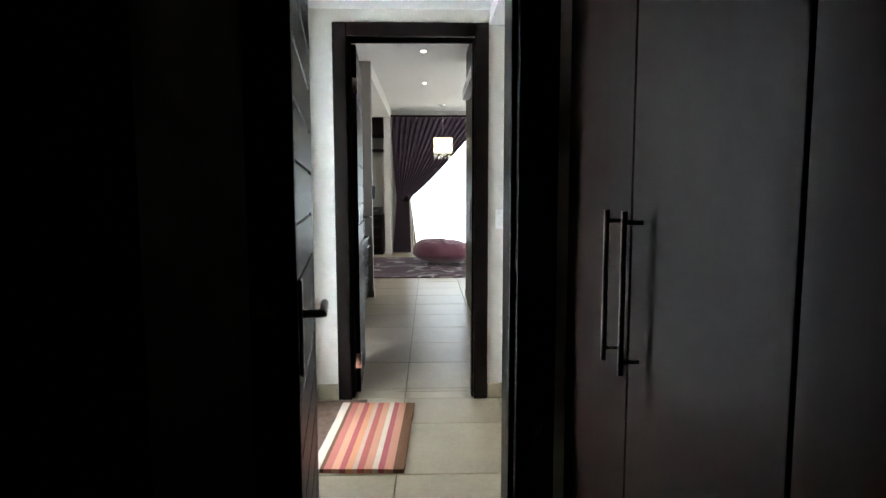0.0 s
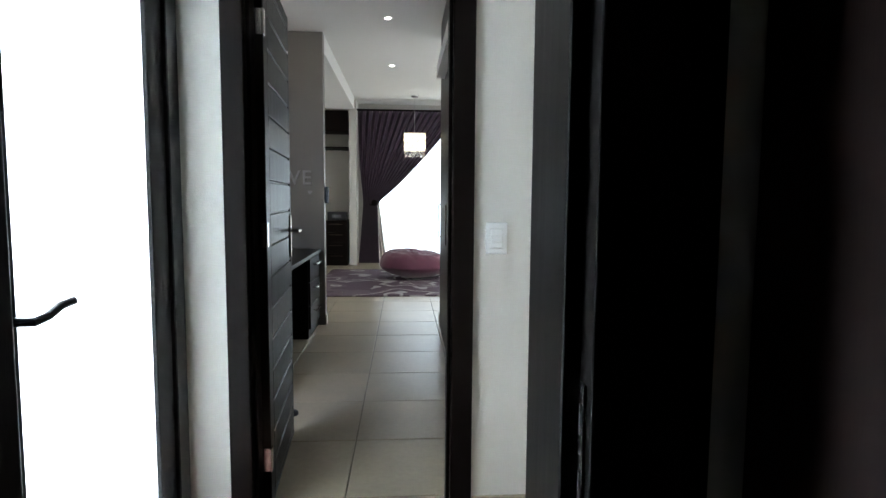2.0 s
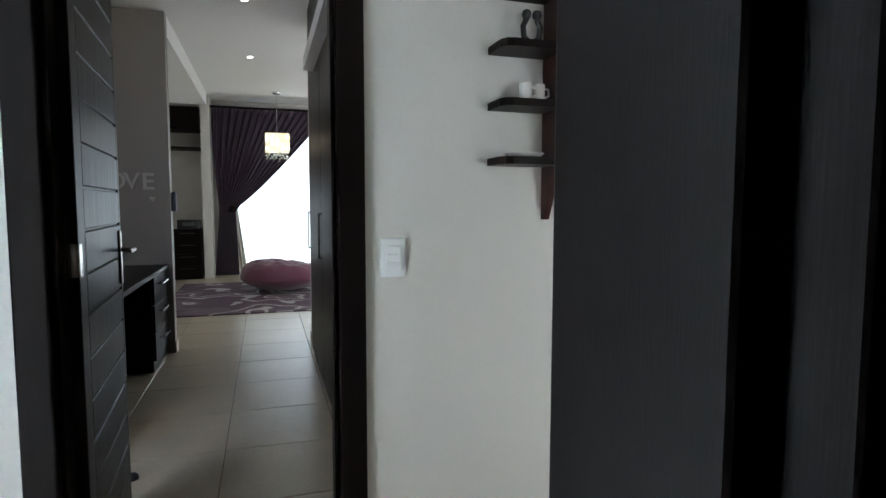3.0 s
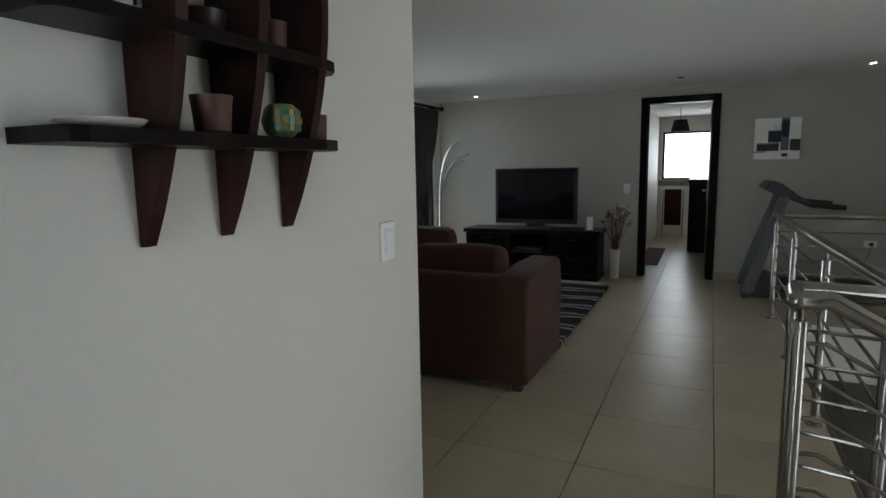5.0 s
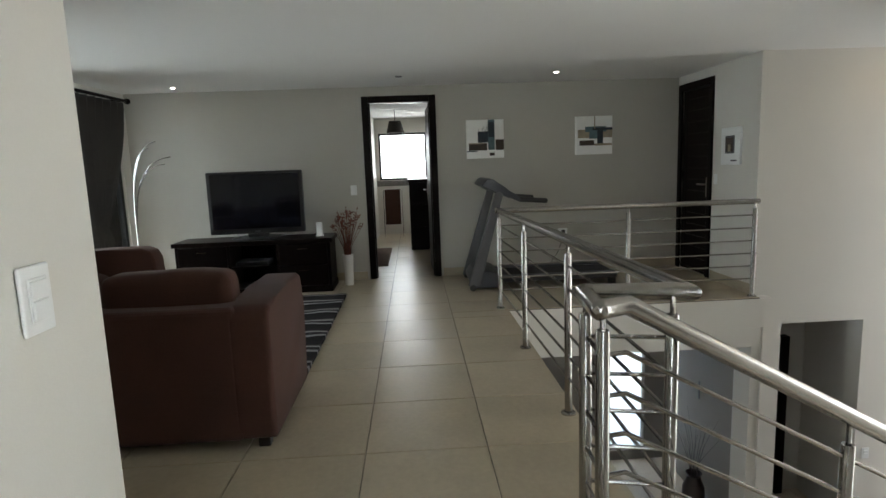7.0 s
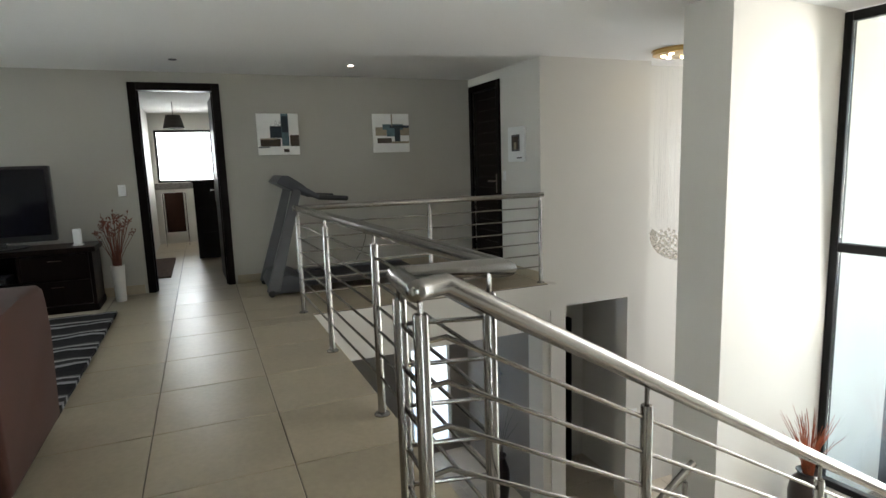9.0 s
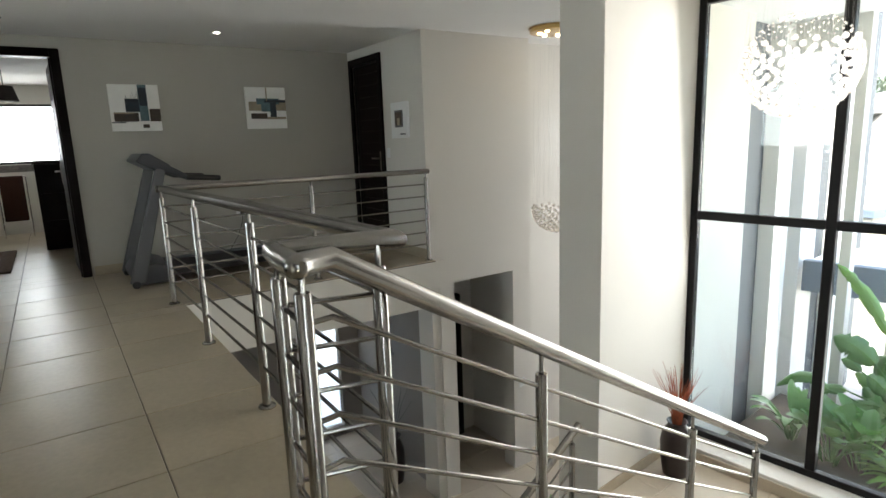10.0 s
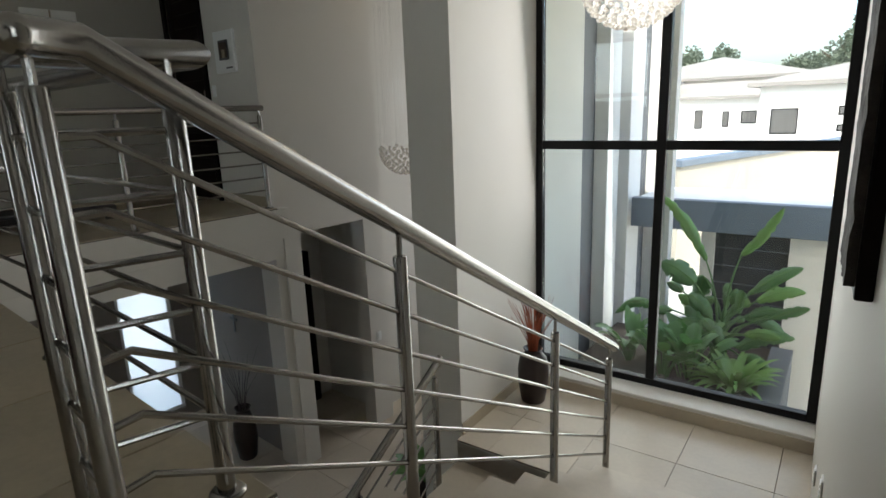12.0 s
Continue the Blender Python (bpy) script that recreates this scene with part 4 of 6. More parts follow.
def sofa(m, length, label):
    """Back along x = 0, facing +x, from y = 0 to its length."""
    s = thing("sofa", label, "sofa", "brown sofas", m=m)
    part("base", soft_box((0.03, 0.19, 0.055), (0.86, length - 0.19, 0.40), 0.03), SOFA, s)
    part("backrest", soft_box((0.0, 0.16, 0.055), (0.20, length - 0.16, 0.735), 0.03, 3), SOFA, s)
    for y0 in (0.0, length - 0.20):
        out = [(0.02, 0.055), (0.86, 0.055), (0.88, 0.52), (0.875, 0.66), (0.84, 0.735), (0.76, 0.765), (0.45, 0.76), (0.20, 0.745), (0.06, 0.735), (0.0, 0.70), (0.0, 0.12)]
        bm = prism(bmesh.new(), out, y0, y0 + 0.20, 1)
        bmesh.ops.bevel(bm, geom=[e for e in bm.edges], offset=0.028, segments=3, profile=0.6, affect="EDGES")
        part("armrest", bm, SOFA, s, smooth=True)
    n = 2
    w = (length - 0.42) / n
    for i in range(n):
        y0 = 0.21 + i * w
        part("seat_cushion", soft_box((0.20, y0 + 0.004, 0.395), (0.84, y0 + w - 0.004, 0.52), 0.04, 3, 0.02), SOFA, s, smooth=True)
        part("back_cushion", soft_box((0.13, y0 + 0.01, 0.52), (0.34, y0 + w - 0.01, 0.885), 0.05, 4, 0.018), SOFA, s, smooth=True)
    for x, y in ((0.05, 0.05), (0.79, 0.05), (0.05, length - 0.11), (0.79, length - 0.11)):
        part("foot", box((x, y, 0.0), (x + 0.06, y + 0.06, 0.058), 0.004, 1), SOFA_DARK, s, "dark wooden foot")
    return s


sofa(pose(4.105, 3.055, 0), 1.72, "brown microfibre two-seater sofa seen from its back")
sofa(pose(4.95, 5.45, 0, 0, 0, -90), 1.62, "brown microfibre sofa beside the window")
mat_sheet("shaggy_rug", "black, grey and white striped shaggy rug", "rug", 5.02, 3.10, 7.55, 4.75, 0, RUG_STRIPE, 0.022, 0.014)

tvu = thing("tv_unit", "dark stained wooden television unit with drawers and an open bay", "tv unit", m=pose(7.80, 3.26, 0))
part("top", box((0.0, 0.0, 0.565), (0.50, 1.77, 0.615), 0.008), WENGE_GLOSS, tvu)
part("base", box((0.02, 0.02, 0.0), (0.48, 1.75, 0.07), 0.004, 1), WENGE, tvu)
for y0, y1 in ((0.03, 0.06), (0.60, 0.63), (1.14, 1.17), (1.71, 1.74)):
    part("upright", box((0.02, y0, 0.07), (0.48, y1, 0.565), 0.003, 1), WENGE, tvu)
part("back_panel", box((0.46, 0.06, 0.07), (0.478, 1.71, 0.565)), WENGE, tvu)
part("shelf", box((0.04, 0.63, 0.30), (0.46, 1.14, 0.32)), WENGE, tvu)
for y0, y1 in ((0.062, 0.598), (1.172, 1.708)):
    for z0, z1 in ((0.08, 0.31), (0.32, 0.555)):
        d = part("drawer", box((0.012, y0, z0), (0.032, y1, z1), 0.004, 1), WENGE, tvu)
        part("drawer_handle", tube(bmesh.new(), [(0.012, (y0 + y1) / 2 - 0.06, z1 - 0.05), (-0.012, (y0 + y1) / 2 - 0.05, z1 - 0.05), (-0.012, (y0 + y1) / 2 + 0.05, z1 - 0.05), (0.012, (y0 + y1) / 2 + 0.06, z1 - 0.05)], 0.004, 8), STEEL, d, "slim metal pull", True)
dec = thing("set_top_box", "silver set-top box in the open bay", "set-top box")
part("case", box((7.88, 4.0, 0.321), (8.15, 4.36, 0.37), 0.004, 1), SILVER_PLASTIC, dec)
part("front", box((7.874, 4.01, 0.327), (7.881, 4.35, 0.364), 0.002, 1), BLACK_PLASTIC, dec)
tv = thing("television", "large black flat television, switched off", "television", m=pose(8.05, 4.13, 0.616, 0, 0, 1.5))
part("bezel", box((0.0, -0.535, 0.055), (0.085, 0.535, 0.765), 0.012, 3), BLACK_PLASTIC, tv)
part("screen", box((-0.004, -0.495, 0.115), (0.001, 0.495, 0.735), 0.001, 1), SCREEN, tv, "glossy dark screen")
part("maker_mark", box((-0.003, -0.03, 0.078), (0.0005, 0.03, 0.087)), SILVER_PLASTIC, tv)
bm = bmesh.new()
prism(bm, [(0.17 * math.cos(a) * 1.5 + 0.04, 0.30 * math.sin(a)) for a in [2 * math.pi * k / 24 for k in range(24)]][::1], 0.0, 0.014, 2)
part("stand_base", bm, BLACK_PLASTIC, tv, smooth=False)
part("stand_neck", box((0.02, -0.12, 0.012), (0.06, 0.12, 0.06), 0.006), BLACK_PLASTIC, tv)
router = thing("wifi_router", "white upright router on the television unit", "router", m=pose(8.0, 3.42, 0.616))
part("case", box((-0.02, -0.035, 0.012), (0.02, 0.035, 0.16), 0.008), WHITE_PLASTIC, router)
part("foot", box((-0.035, -0.045, 0), (0.035, 0.045, 0.014), 0.004, 1), WHITE_PLASTIC, router)


def bundle(parent, n, z0, height, spread, mat, seed, tips=True, name="stem"):
    rnd = random.Random(seed)
    for i in range(n):
        an, lean = rnd.uniform(0, 6.283), rnd.uniform(0.15, 1.0) * spread
        h = height * rnd.uniform(0.65, 1.0)
        pts = [(0.02 * math.cos(an), 0.02 * math.sin(an), z0 - 0.12)]
        for k in range(1, 5):
            t = k / 4
            r = 0.02 + lean * t ** 1.4 + rnd.uniform(-0.008, 0.008)
            pts.append((r * math.cos(an + 0.2 * t), r * math.sin(an + 0.2 * t), z0 + h * t))
        bm = tube(bmesh.new(), pts, [0.004, 0.0035, 0.003, 0.0025, 0.001], 5)
        if tips:
            for k in range(5):
                t = rnd.uniform(0.5, 1.0)
                q = Vector(pts[2]).lerp(Vector(pts[4]), t)
                e = q + Vector((rnd.uniform(-1, 1), rnd.uniform(-1, 1), rnd.uniform(0.2, 1))) * 0.035
                tube(bm, [q, (q + e) / 2 + Vector((0, 0, 0.004)), e], [0.0015, 0.007, 0.0008], 5)
        part(name, bm, mat, parent)


vase = turned("white_floor_vase", "tall white ceramic vase with dried reddish stems", "vase", 8.14, 3.13, 0, [(0.045, 0), (0.05, 0.01), (0.052, 0.15), (0.062, 0.34), (0.066, 0.37), (0.060, 0.37), (0.045, 0.15), (0.004, 0.12)], CERAMIC)
bundle(vase, 34, 0.36, 0.55, 0.20, TWIG, 3)
lampf = thing("floor_lamp", "arching chrome floor lamp with thin curved arms", "floor lamp", m=pose(8.2, 5.38, 0))
part("base", lathe(bmesh.new(), [(0.14, 0), (0.14, 0.015), (0.13, 0.025), (0.02, 0.03)], 32), CHROME, lampf, smooth=True)
for k, (dy, top, off) in enumerate(((-0.30, 1.74, 0.0), (-0.44, 1.56, 0.03), (-0.22, 1.66, -0.03), (-0.36, 1.48, 0.05))):
    pts = []
    for i in range(13):
        t = i / 12
        pts.append((off * t, 0.18 + dy * max(0, (t - 0.25) / 0.75) ** 2.1 - 0.02 * t, 0.02 + top * math.sin(t * math.pi / 2 * (0.97 + 0.01 * k)) ** 0.85))
    part("arm", tube(bmesh.new(), pts, [0.0065] * 9 + [0.006, 0.0055, 0.005, 0.007], 8), CHROME, lampf, smooth=True)

# curtain beside the living room window
def drape(name, label, mat, x0, x1, y, z0, z1, edge, folds, amp, parent=None):
    """A hung cloth; edge(t) gives (left, right) of the cloth at height t from top (0) to hem (1)."""
    t_ = thing(name, label, "curtain")
    bm = bmesh.new()
    nu, nv = folds * 10, 26
    rows = []
    for j in range(nv + 1):
        t = j / nv
        a, b = edge(t)
        z = z1 + (z0 - z1) * t
        row = []
        for i in range(nu + 1):
            s = i / nu
            k = amp * (0.55 + 0.45 * (b - a) / (x1 - x0))
            x = a + (b - a) * s
            row.append(bm.verts.new((x + 0.3 * k * math.sin(s * folds * 12.566), y + k * math.sin(s * folds * 6.283 + 0.6 * math.sin(3 * t)) + 0.01 * noise.noise(Vector((s * 9, t * 4, 2))), z)))
        rows.append(row)
    for r0, r1 in zip(rows, rows[1:]):
        for i in range(nu):
            bm.faces.new((r0[i], r0[i + 1], r1[i + 1], r1[i]))
    ob = part("cloth", bm, mat, t_, smooth=True)
    so = ob.modifiers.new("thick", "SOLIDIFY")
    so.thickness = 0.004
    return t_


def edge_living(t):
    tie = 0.62
    if t < tie:
        q = t / tie
        return 6.75 + 0.45 * q ** 2.2, 8.05 - 0.62 * q ** 1.6
    q = (t - tie) / (1 - tie)
    return 7.20 - 0.12 * q, 7.43 + 0.30 * q ** 0.7


drape("living_curtain", "charcoal curtain tied back beside the living room window", CURTAIN_GREY, 6.75, 8.05, 5.50, 0.02, 2.18, edge_living, 9, 0.045)
rod = thing("curtain_rod", "dark wooden curtain rod with end finials", "curtain rod")
part("rod", tube(bmesh.new(), [(4.9, 5.50, 2.21), (8.16, 5.50, 2.21)], 0.017, 12), WENGE, rod, smooth=True)
part("finial", lathe(bmesh.new(), [(0.01, -0.03), (0.03, -0.015), (0.034, 0.01), (0.02, 0.03), (0.004, 0.04)], 14), WENGE, rod, smooth=True, m=pose(8.19, 5.50, 2.21, 0, 90, 0))
for x in (5.2, 8.1):
    part("bracket", box((x - 0.01, 5.50, 2.195), (x + 0.01, 5.648, 2.225), 0.003, 1), WENGE, rod)
lw = thing("window_2", "wide living room window in a dark aluminium frame", "window", kind="structure")
for name, lo, hi in (("frame_side", (5.1, 5.68, 0.0), (5.16, 5.74, 2.15)), ("frame_side", (8.19, 5.68, 0.0), (8.25, 5.74, 2.15)), ("frame_top", (5.16, 5.68, 2.09), (8.19, 5.74, 2.15)),
                     ("frame_bottom", (5.16, 5.68, 0.0), (8.19, 5.74, 0.06)), ("mullion", (6.65, 5.68, 0.06), (6.71, 5.74, 2.09))):
    part(name, box(lo, hi, 0.004, 1), ALU, lw)
for x0, x1 in ((5.16, 6.65), (6.71, 8.19)):
    pane = part("pane", box((x0, 5.707, 0.06), (x1, 5.713, 2.09)), CLEAR, lw, "clear glass pane")
    pane.visible_shadow = False

# ---------------------------------------------------------------- gallery: paintings, treadmill, intercom
def painting(y, z, strokes, label):
    p = thing("canvas_painting", label, "painting", "pair of abstract canvases", m=pose(8.43, y, z, 0, 0, -90))
    part("canvas", box((-0.228, -0.036, -0.23), (0.228, -0.001, 0.23), 0.003, 1), CANVAS, p)
    for k, (x0, x1, z0, z1, mat) in enumerate(strokes):
        part("paint_patch", box((x0, -0.0385 - 0.0006 * k, z0), (x1, -0.035, z1), 0.001, 1), mat, p)
    return p


one = painting(1.43, 1.665, [(0.035, 0.115, -0.13, 0.228, INK_TEAL), (0.045, 0.105, -0.228, -0.13, CANVAS), (-0.20, 0.02, -0.135, -0.05, INK_BROWN), (0.125, 0.226, -0.135, -0.01, INK_BROWN),
                             (-0.09, 0.035, -0.04, 0.09, INK_BLUE), (0.04, 0.112, 0.02, 0.20, INK_BLUE), (-0.20, -0.02, -0.06, -0.045, INK_SAND), (0.05, 0.11, -0.20, -0.165, INK_BROWN), (-0.226, -0.10, -0.15, -0.14, INK_BLUE)],
               "abstract canvas with blue-black blocks on white")
for k in range(7):
    a = (-0.10 + 0.02 * k, -0.10 + 0.01 * k)
    part("brush_line", tube(bmesh.new(), [(a[0], -0.040, a[1]), (a[0] + 0.05, -0.041, a[1] + 0.12), (a[0] + 0.02 + 0.03 * (k % 3), -0.040, a[1] + 0.22)], 0.0018, 5), INK_BLUE, one)
painting(0.094, 1.665, [(-0.226, -0.005, -0.005, 0.226, CANVAS), (-0.20, 0.226, -0.03, 0.07, INK_SAND), (-0.11, 0.15, 0.04, 0.105, INK_TEAL), (-0.02, 0.226, 0.06, 0.09, INK_BLUE), (-0.06, 0.06, -0.04, 0.05, INK_TEAL),
                       (0.04, 0.11, -0.11, 0.06, INK_BLUE), (-0.18, 0.0, -0.12, -0.06, INK_BROWN), (0.0, 0.22, -0.125, -0.10, INK_SAND), (0.0, 0.012, 0.08, 0.226, INK_SAND)], "abstract canvas with teal and sand blocks on white")

tm = thing("treadmill", "grey folding treadmill with angled handlebars", "treadmill", m=pose(7.86, 1.72, 0, 0, 0, 0))
part("deck", box((-0.33, -1.62, 0.07), (0.33, -0.25, 0.125), 0.012), BLACK_PLASTIC, tm)
part("belt", box((-0.22, -1.60, 0.122), (0.22, -0.30, 0.130), 0.003, 1), RUBBER, tm, "black rubber running belt")
for sx in (-1, 1):
    part("side_rail", box((sx * 0.29 - 0.05, -1.60, 0.118), (sx * 0.29 + 0.05, -0.28, 0.142), 0.008), GREY_PLASTIC, tm)
bm = prism(bmesh.new(), [(-0.34, 0.02), (0.0, 0.02), (0.02, 0.10), (-0.04, 0.19), (-0.18, 0.215), (-0.32, 0.16)], -0.36, 0.36, 0)
bmesh.ops.bevel(bm, geom=list(bm.edges), offset=0.02, segments=3, profile=0.6, affect="EDGES")
part("motor_cover", bm, GREY_PLASTIC, tm, smooth=True)
for sx in (-1, 1):
    bm = prism(bmesh.new(), [(-0.08, 0.05), (0.05, 0.05), (-0.275, 1.08), (-0.365, 1.08)], sx * 0.355 - 0.025, sx * 0.355 + 0.025, 0)
    bmesh.ops.bevel(bm, geom=list(bm.edges), offset=0.01, segments=2, profile=0.5, affect="EDGES")
    part("upright", bm, SILVER_PLASTIC, tm)
    part("handlebar", tube(bmesh.new(), [(sx * 0.33, -0.26, 1.11), (sx * 0.36, -0.42, 1.04), (sx * 0.36, -0.54, 0.975), (sx * 0.36, -0.82, 0.955)], [0.045, 0.035, 0.024, 0.022], 12), GREY_PLASTIC, tm, smooth=True)
    part("grip", tube(bmesh.new(), [(sx * 0.36, -0.53, 0.980), (sx * 0.36, -0.82, 0.955), (sx * 0.36, -0.83, 0.954)], [0.028, 0.027, 0.02], 12), BLACK_PLASTIC, tm, "black foam grip", True)
    part("rear_foot", box((sx * 0.31 - 0.03, -1.60, 0.0), (sx * 0.31 + 0.03, -1.52, 0.072), 0.006), BLACK_PLASTIC, tm)
    part("wheel", tube(bmesh.new(), [(sx * 0.37 - 0.015, 0.0, 0.035), (sx * 0.37 + 0.015, 0.0, 0.035)], 0.035, 16), BLACK_PLASTIC, tm, smooth=True)
bm = prism(bmesh.new(), [(-0.12, 1.14), (-0.18, 1.21), (-0.24, 1.21), (-0.40, 1.10), (-0.42, 1.06), (-0.28, 1.05)], -0.38, 0.38, 0)
bmesh.ops.bevel(bm, geom=list(bm.edges), offset=0.016, segments=3, profile=0.6, affect="EDGES")
part("console", bm, GREY_PLASTIC, tm, smooth=True)
part("display", box((-0.16, -0.004, -0.05), (0.16, 0.004, 0.05), 0.003, 1), SCREEN, tm, "dark display", m=pose(0, -0.325, 1.16, -55, 0, 0))
ic = thing("framed_mirror_box", "white framed box picture with a small dark centre", "framed picture", m=pose(7.19, -0.97, 1.46, 0, 0, 180))
part("mount", box((-0.175, -0.030, -0.19), (0.175, -0.001, 0.19), 0.004, 1), WHITE_PLASTIC, ic)
part("raised_border", box((-0.085, -0.036, -0.075), (0.085, -0.029, 0.105), 0.003, 1), SILVER_PLASTIC, ic)
part("dark_centre", box((-0.065, -0.040, -0.055), (0.065, -0.035, 0.085), 0.001, 1), INK_BROWN, ic)
part("pale_bar", box((-0.02, -0.043, -0.055), (0.03, -0.039, 0.02), 0.001, 1), INK_SAND, ic)
part("caption_bar", box((0.02, -0.032, -0.155), (0.13, -0.0295, -0.14)), SILVER_PLASTIC, ic)

# ---------------------------------------------------------------- downlights
def downlight(x, y, z, lit=True):
    d = thing("downlight", "small recessed ceiling downlight, " + ("lit" if lit else "unlit"), "downlight", "ceiling downlights", m=pose(x, y, z))
    part("ring", lathe(bmesh.new(), [(0.024, -0.002), (0.036, -0.006), (0.040, -0.002), (0.040, 0.0)], 24), WHITE_PLASTIC if lit else GREY_PLASTIC, d, smooth=True)
    part("lens", lathe(bmesh.new(), [(0.001, -0.0065), (0.022, -0.0065), (0.022, -0.004)], 20), LAMP_ON if lit else GREY_PLASTIC, d)


for x, y, lit in ((8.03, 4.92, True), (7.67, 0.74, True), (7.68, 2.43, False), (5.2, 4.6, True)):
    downlight(x, y, CEILING, lit)
for x, y in ((0.53, 6.2), (0.53, 8.07)):
    downlight(x, y, 2.94)

stop = thing("door_stop", "dark rubber door stop on the bedroom floor tiles", "door stop", m=pose(0.015, 4.2, 0, 0, 0, 20))
part("wedge", lathe(bmesh.new(), [(0.026, 0), (0.030, 0.006), (0.027, 0.022), (0.016, 0.032), (0.003, 0.034)], 18), BLACK_PLASTIC, stop, smooth=True)

# ---------------------------------------------------------------- bedroom
desk = thing("desk", "dark wooden built-in desk with drawers and steel pulls", "desk")
part("desktop", box((-0.74, 4.28, 0.755), (-0.165, 6.69, 0.79), 0.004, 1), WENGE_GLOSS, desk)
for y0, y1 in ((4.30, 4.85), (6.08, 6.685)):
    part("pedestal", box((-0.74, y0, 0.0), (-0.20, y1, 0.754), 0.003, 1), WENGE, desk)
    for i in range(3):
        z0 = 0.09 + i * 0.22
        d = part("drawer", box((-0.199, y0 + 0.01, z0), (-0.180, y1 - 0.01, z0 + 0.212), 0.003, 1), WENGE, desk)
        bm = bmesh.new()
        ym = (y0 + y1) / 2
        tube(bm, [(-0.180, ym - 0.12, z0 + 0.15), (-0.145, ym - 0.12, z0 + 0.15)], 0.005, 8)
        tube(bm, [(-0.180, ym + 0.12, z0 + 0.15), (-0.145, ym + 0.12, z0 + 0.15)], 0.005, 8)
        tube(bm, [(-0.145, ym - 0.15, z0 + 0.15), (-0.145, ym + 0.15, z0 + 0.15)], 0.006, 8)
        part("bar_pull", bm, STEEL, d, "steel bar pull", True)
part("back_panel", box((-0.74, 4.85, 0.0), (-0.72, 6.08, 0.754)), WENGE, desk)
for y0, y1 in ((3.30, 4.28), (4.285, 5.265), (5.27, 6.25)):
    c = thing("passage_cupboard", "dark stained shallow built-in cupboard beside the bedroom passage", "cupboard", "passage cupboards")
    part("carcass", box((1.038, y0, 0.0), (1.059, y1, 2.935), 0.003, 1), WENGE, c)
    d = part("door", box((1.021, y0 + 0.004, 0.08), (1.037, y1 - 0.004, 2.92), 0.003, 1), WENGE, c)
    part("bar_pull", tube(bmesh.new(), [(1.021, y1 - 0.08, 0.95), (0.998, y1 - 0.08, 0.95), (0.998, y1 - 0.08, 1.25), (1.021, y1 - 0.08, 1.25)], 0.006, 8), STEEL, d, "steel bar pull", True)
pf = thing("photo_frame", "small white card frame leaning on the desk", "photo frame", m=pose(-0.30, 4.72, 0.791, 0, 0, 62))
part("mount", box((-0.05, -0.004, 0.0), (0.05, 0.004, 0.15), 0.002, 1), WHITE_PLASTIC, pf, m=pose(0, 0, 0.003, -14, 0, 0))
part("strut", box((-0.01, 0.012, 0.0), (0.01, 0.045, 0.006)), WHITE_PLASTIC, pf)
stop = thing("door_stop", "small dark rubber door stop on the floor", "door stop", m=pose(-0.02, 4.02, 0))
part("body", lathe(bmesh.new(), [(0.03, 0), (0.032, 0.012), (0.026, 0.03), (0.012, 0.042), (0.002, 0.046)], 18), RUBBER, stop, smooth=True)
LETTER = surface("grey_letter_board", (0.33, 0.32, 0.30), 0.6, spread=0.1, fine=90, bump=0.1)
for k, ch in enumerate("LOVE"):
    cu = bpy.data.curves.new("letter", "FONT")
    cu.body, cu.size, cu.extrude, cu.bevel_depth, cu.align_x = ch, 0.20, 0.010, 0.002, "CENTER"
    lt = new("wall_letter", cu)
    cu.materials.append(LETTER)
    lt.matrix_basis = pose(-0.665 + 0.122 * k, 6.688, 1.44, 90, 0, 0)
    tagged(lt, "grey wooden wall letter " + ch + " on the taupe wall", "wall letter", "letters of a word")
    heart = thing("wall_heart", "small dark heart ornament on the taupe wall", "wall ornament") if k == 3 else None
    if heart:
        out = [(0.016 * math.sin(a) ** 3 * 1.4 - 0.27, 1.36 + 0.0015 * (13 * math.cos(a) - 5 * math.cos(2 * a) - 2 * math.cos(3 * a) - math.cos(4 * a))) for a in [2 * math.pi * q / 28 for q in range(28)]]
        part("heart", prism(bmesh.new(), out, 6.688, 6.6995, 1), LETTER, heart)
hook = thing("wall_hook_bag", "dark blue cloth pouch hanging on the wall edge", "hanging pouch")
part("pouch", soft_box((-0.127, 6.73, 1.25), (-0.09, 6.80, 1.42), 0.012, 2), INK_BLUE, hook)
cab = thing("drawer_chest", "dark wooden chest of drawers in the bedroom recess", "chest of drawers", m=pose(-0.85, 12.0, 0))
part("carcass", box((0.0, 0.02, 0.0), (0.44, 0.65, 0.88), 0.004, 1), WENGE, cab)
for i in range(4):
    d = part("drawer", box((0.015, 0.002, 0.04 + 0.205 * i), (0.425, 0.02, 0.235 + 0.205 * i), 0.003, 1), WENGE, cab)
    part("bar_pull", tube(bmesh.new(), [(0.10, 0.002, 0.19 + 0.205 * i), (0.10, -0.02, 0.19 + 0.205 * i), (0.34, -0.02, 0.19 + 0.205 * i), (0.34, 0.002, 0.19 + 0.205 * i)], 0.005, 8), STEEL, d, smooth=True)
hifi = thing("black_stereo", "black stereo on the chest of drawers", "stereo", m=pose(-0.83, 12.05, 0.881))
part("case", box((0.03, 0.0, 0.0), (0.39, 0.3, 0.16), 0.012), BLACK_PLASTIC, hifi)
part("front_strip", box((0.12, -0.004, 0.05), (0.30, 0.001, 0.11), 0.002, 1), SILVER_PLASTIC, hifi)
wsh = thing("bedroom_wall_cupboard", "dark wooden wall cupboard above the chest", "wall cupboard")
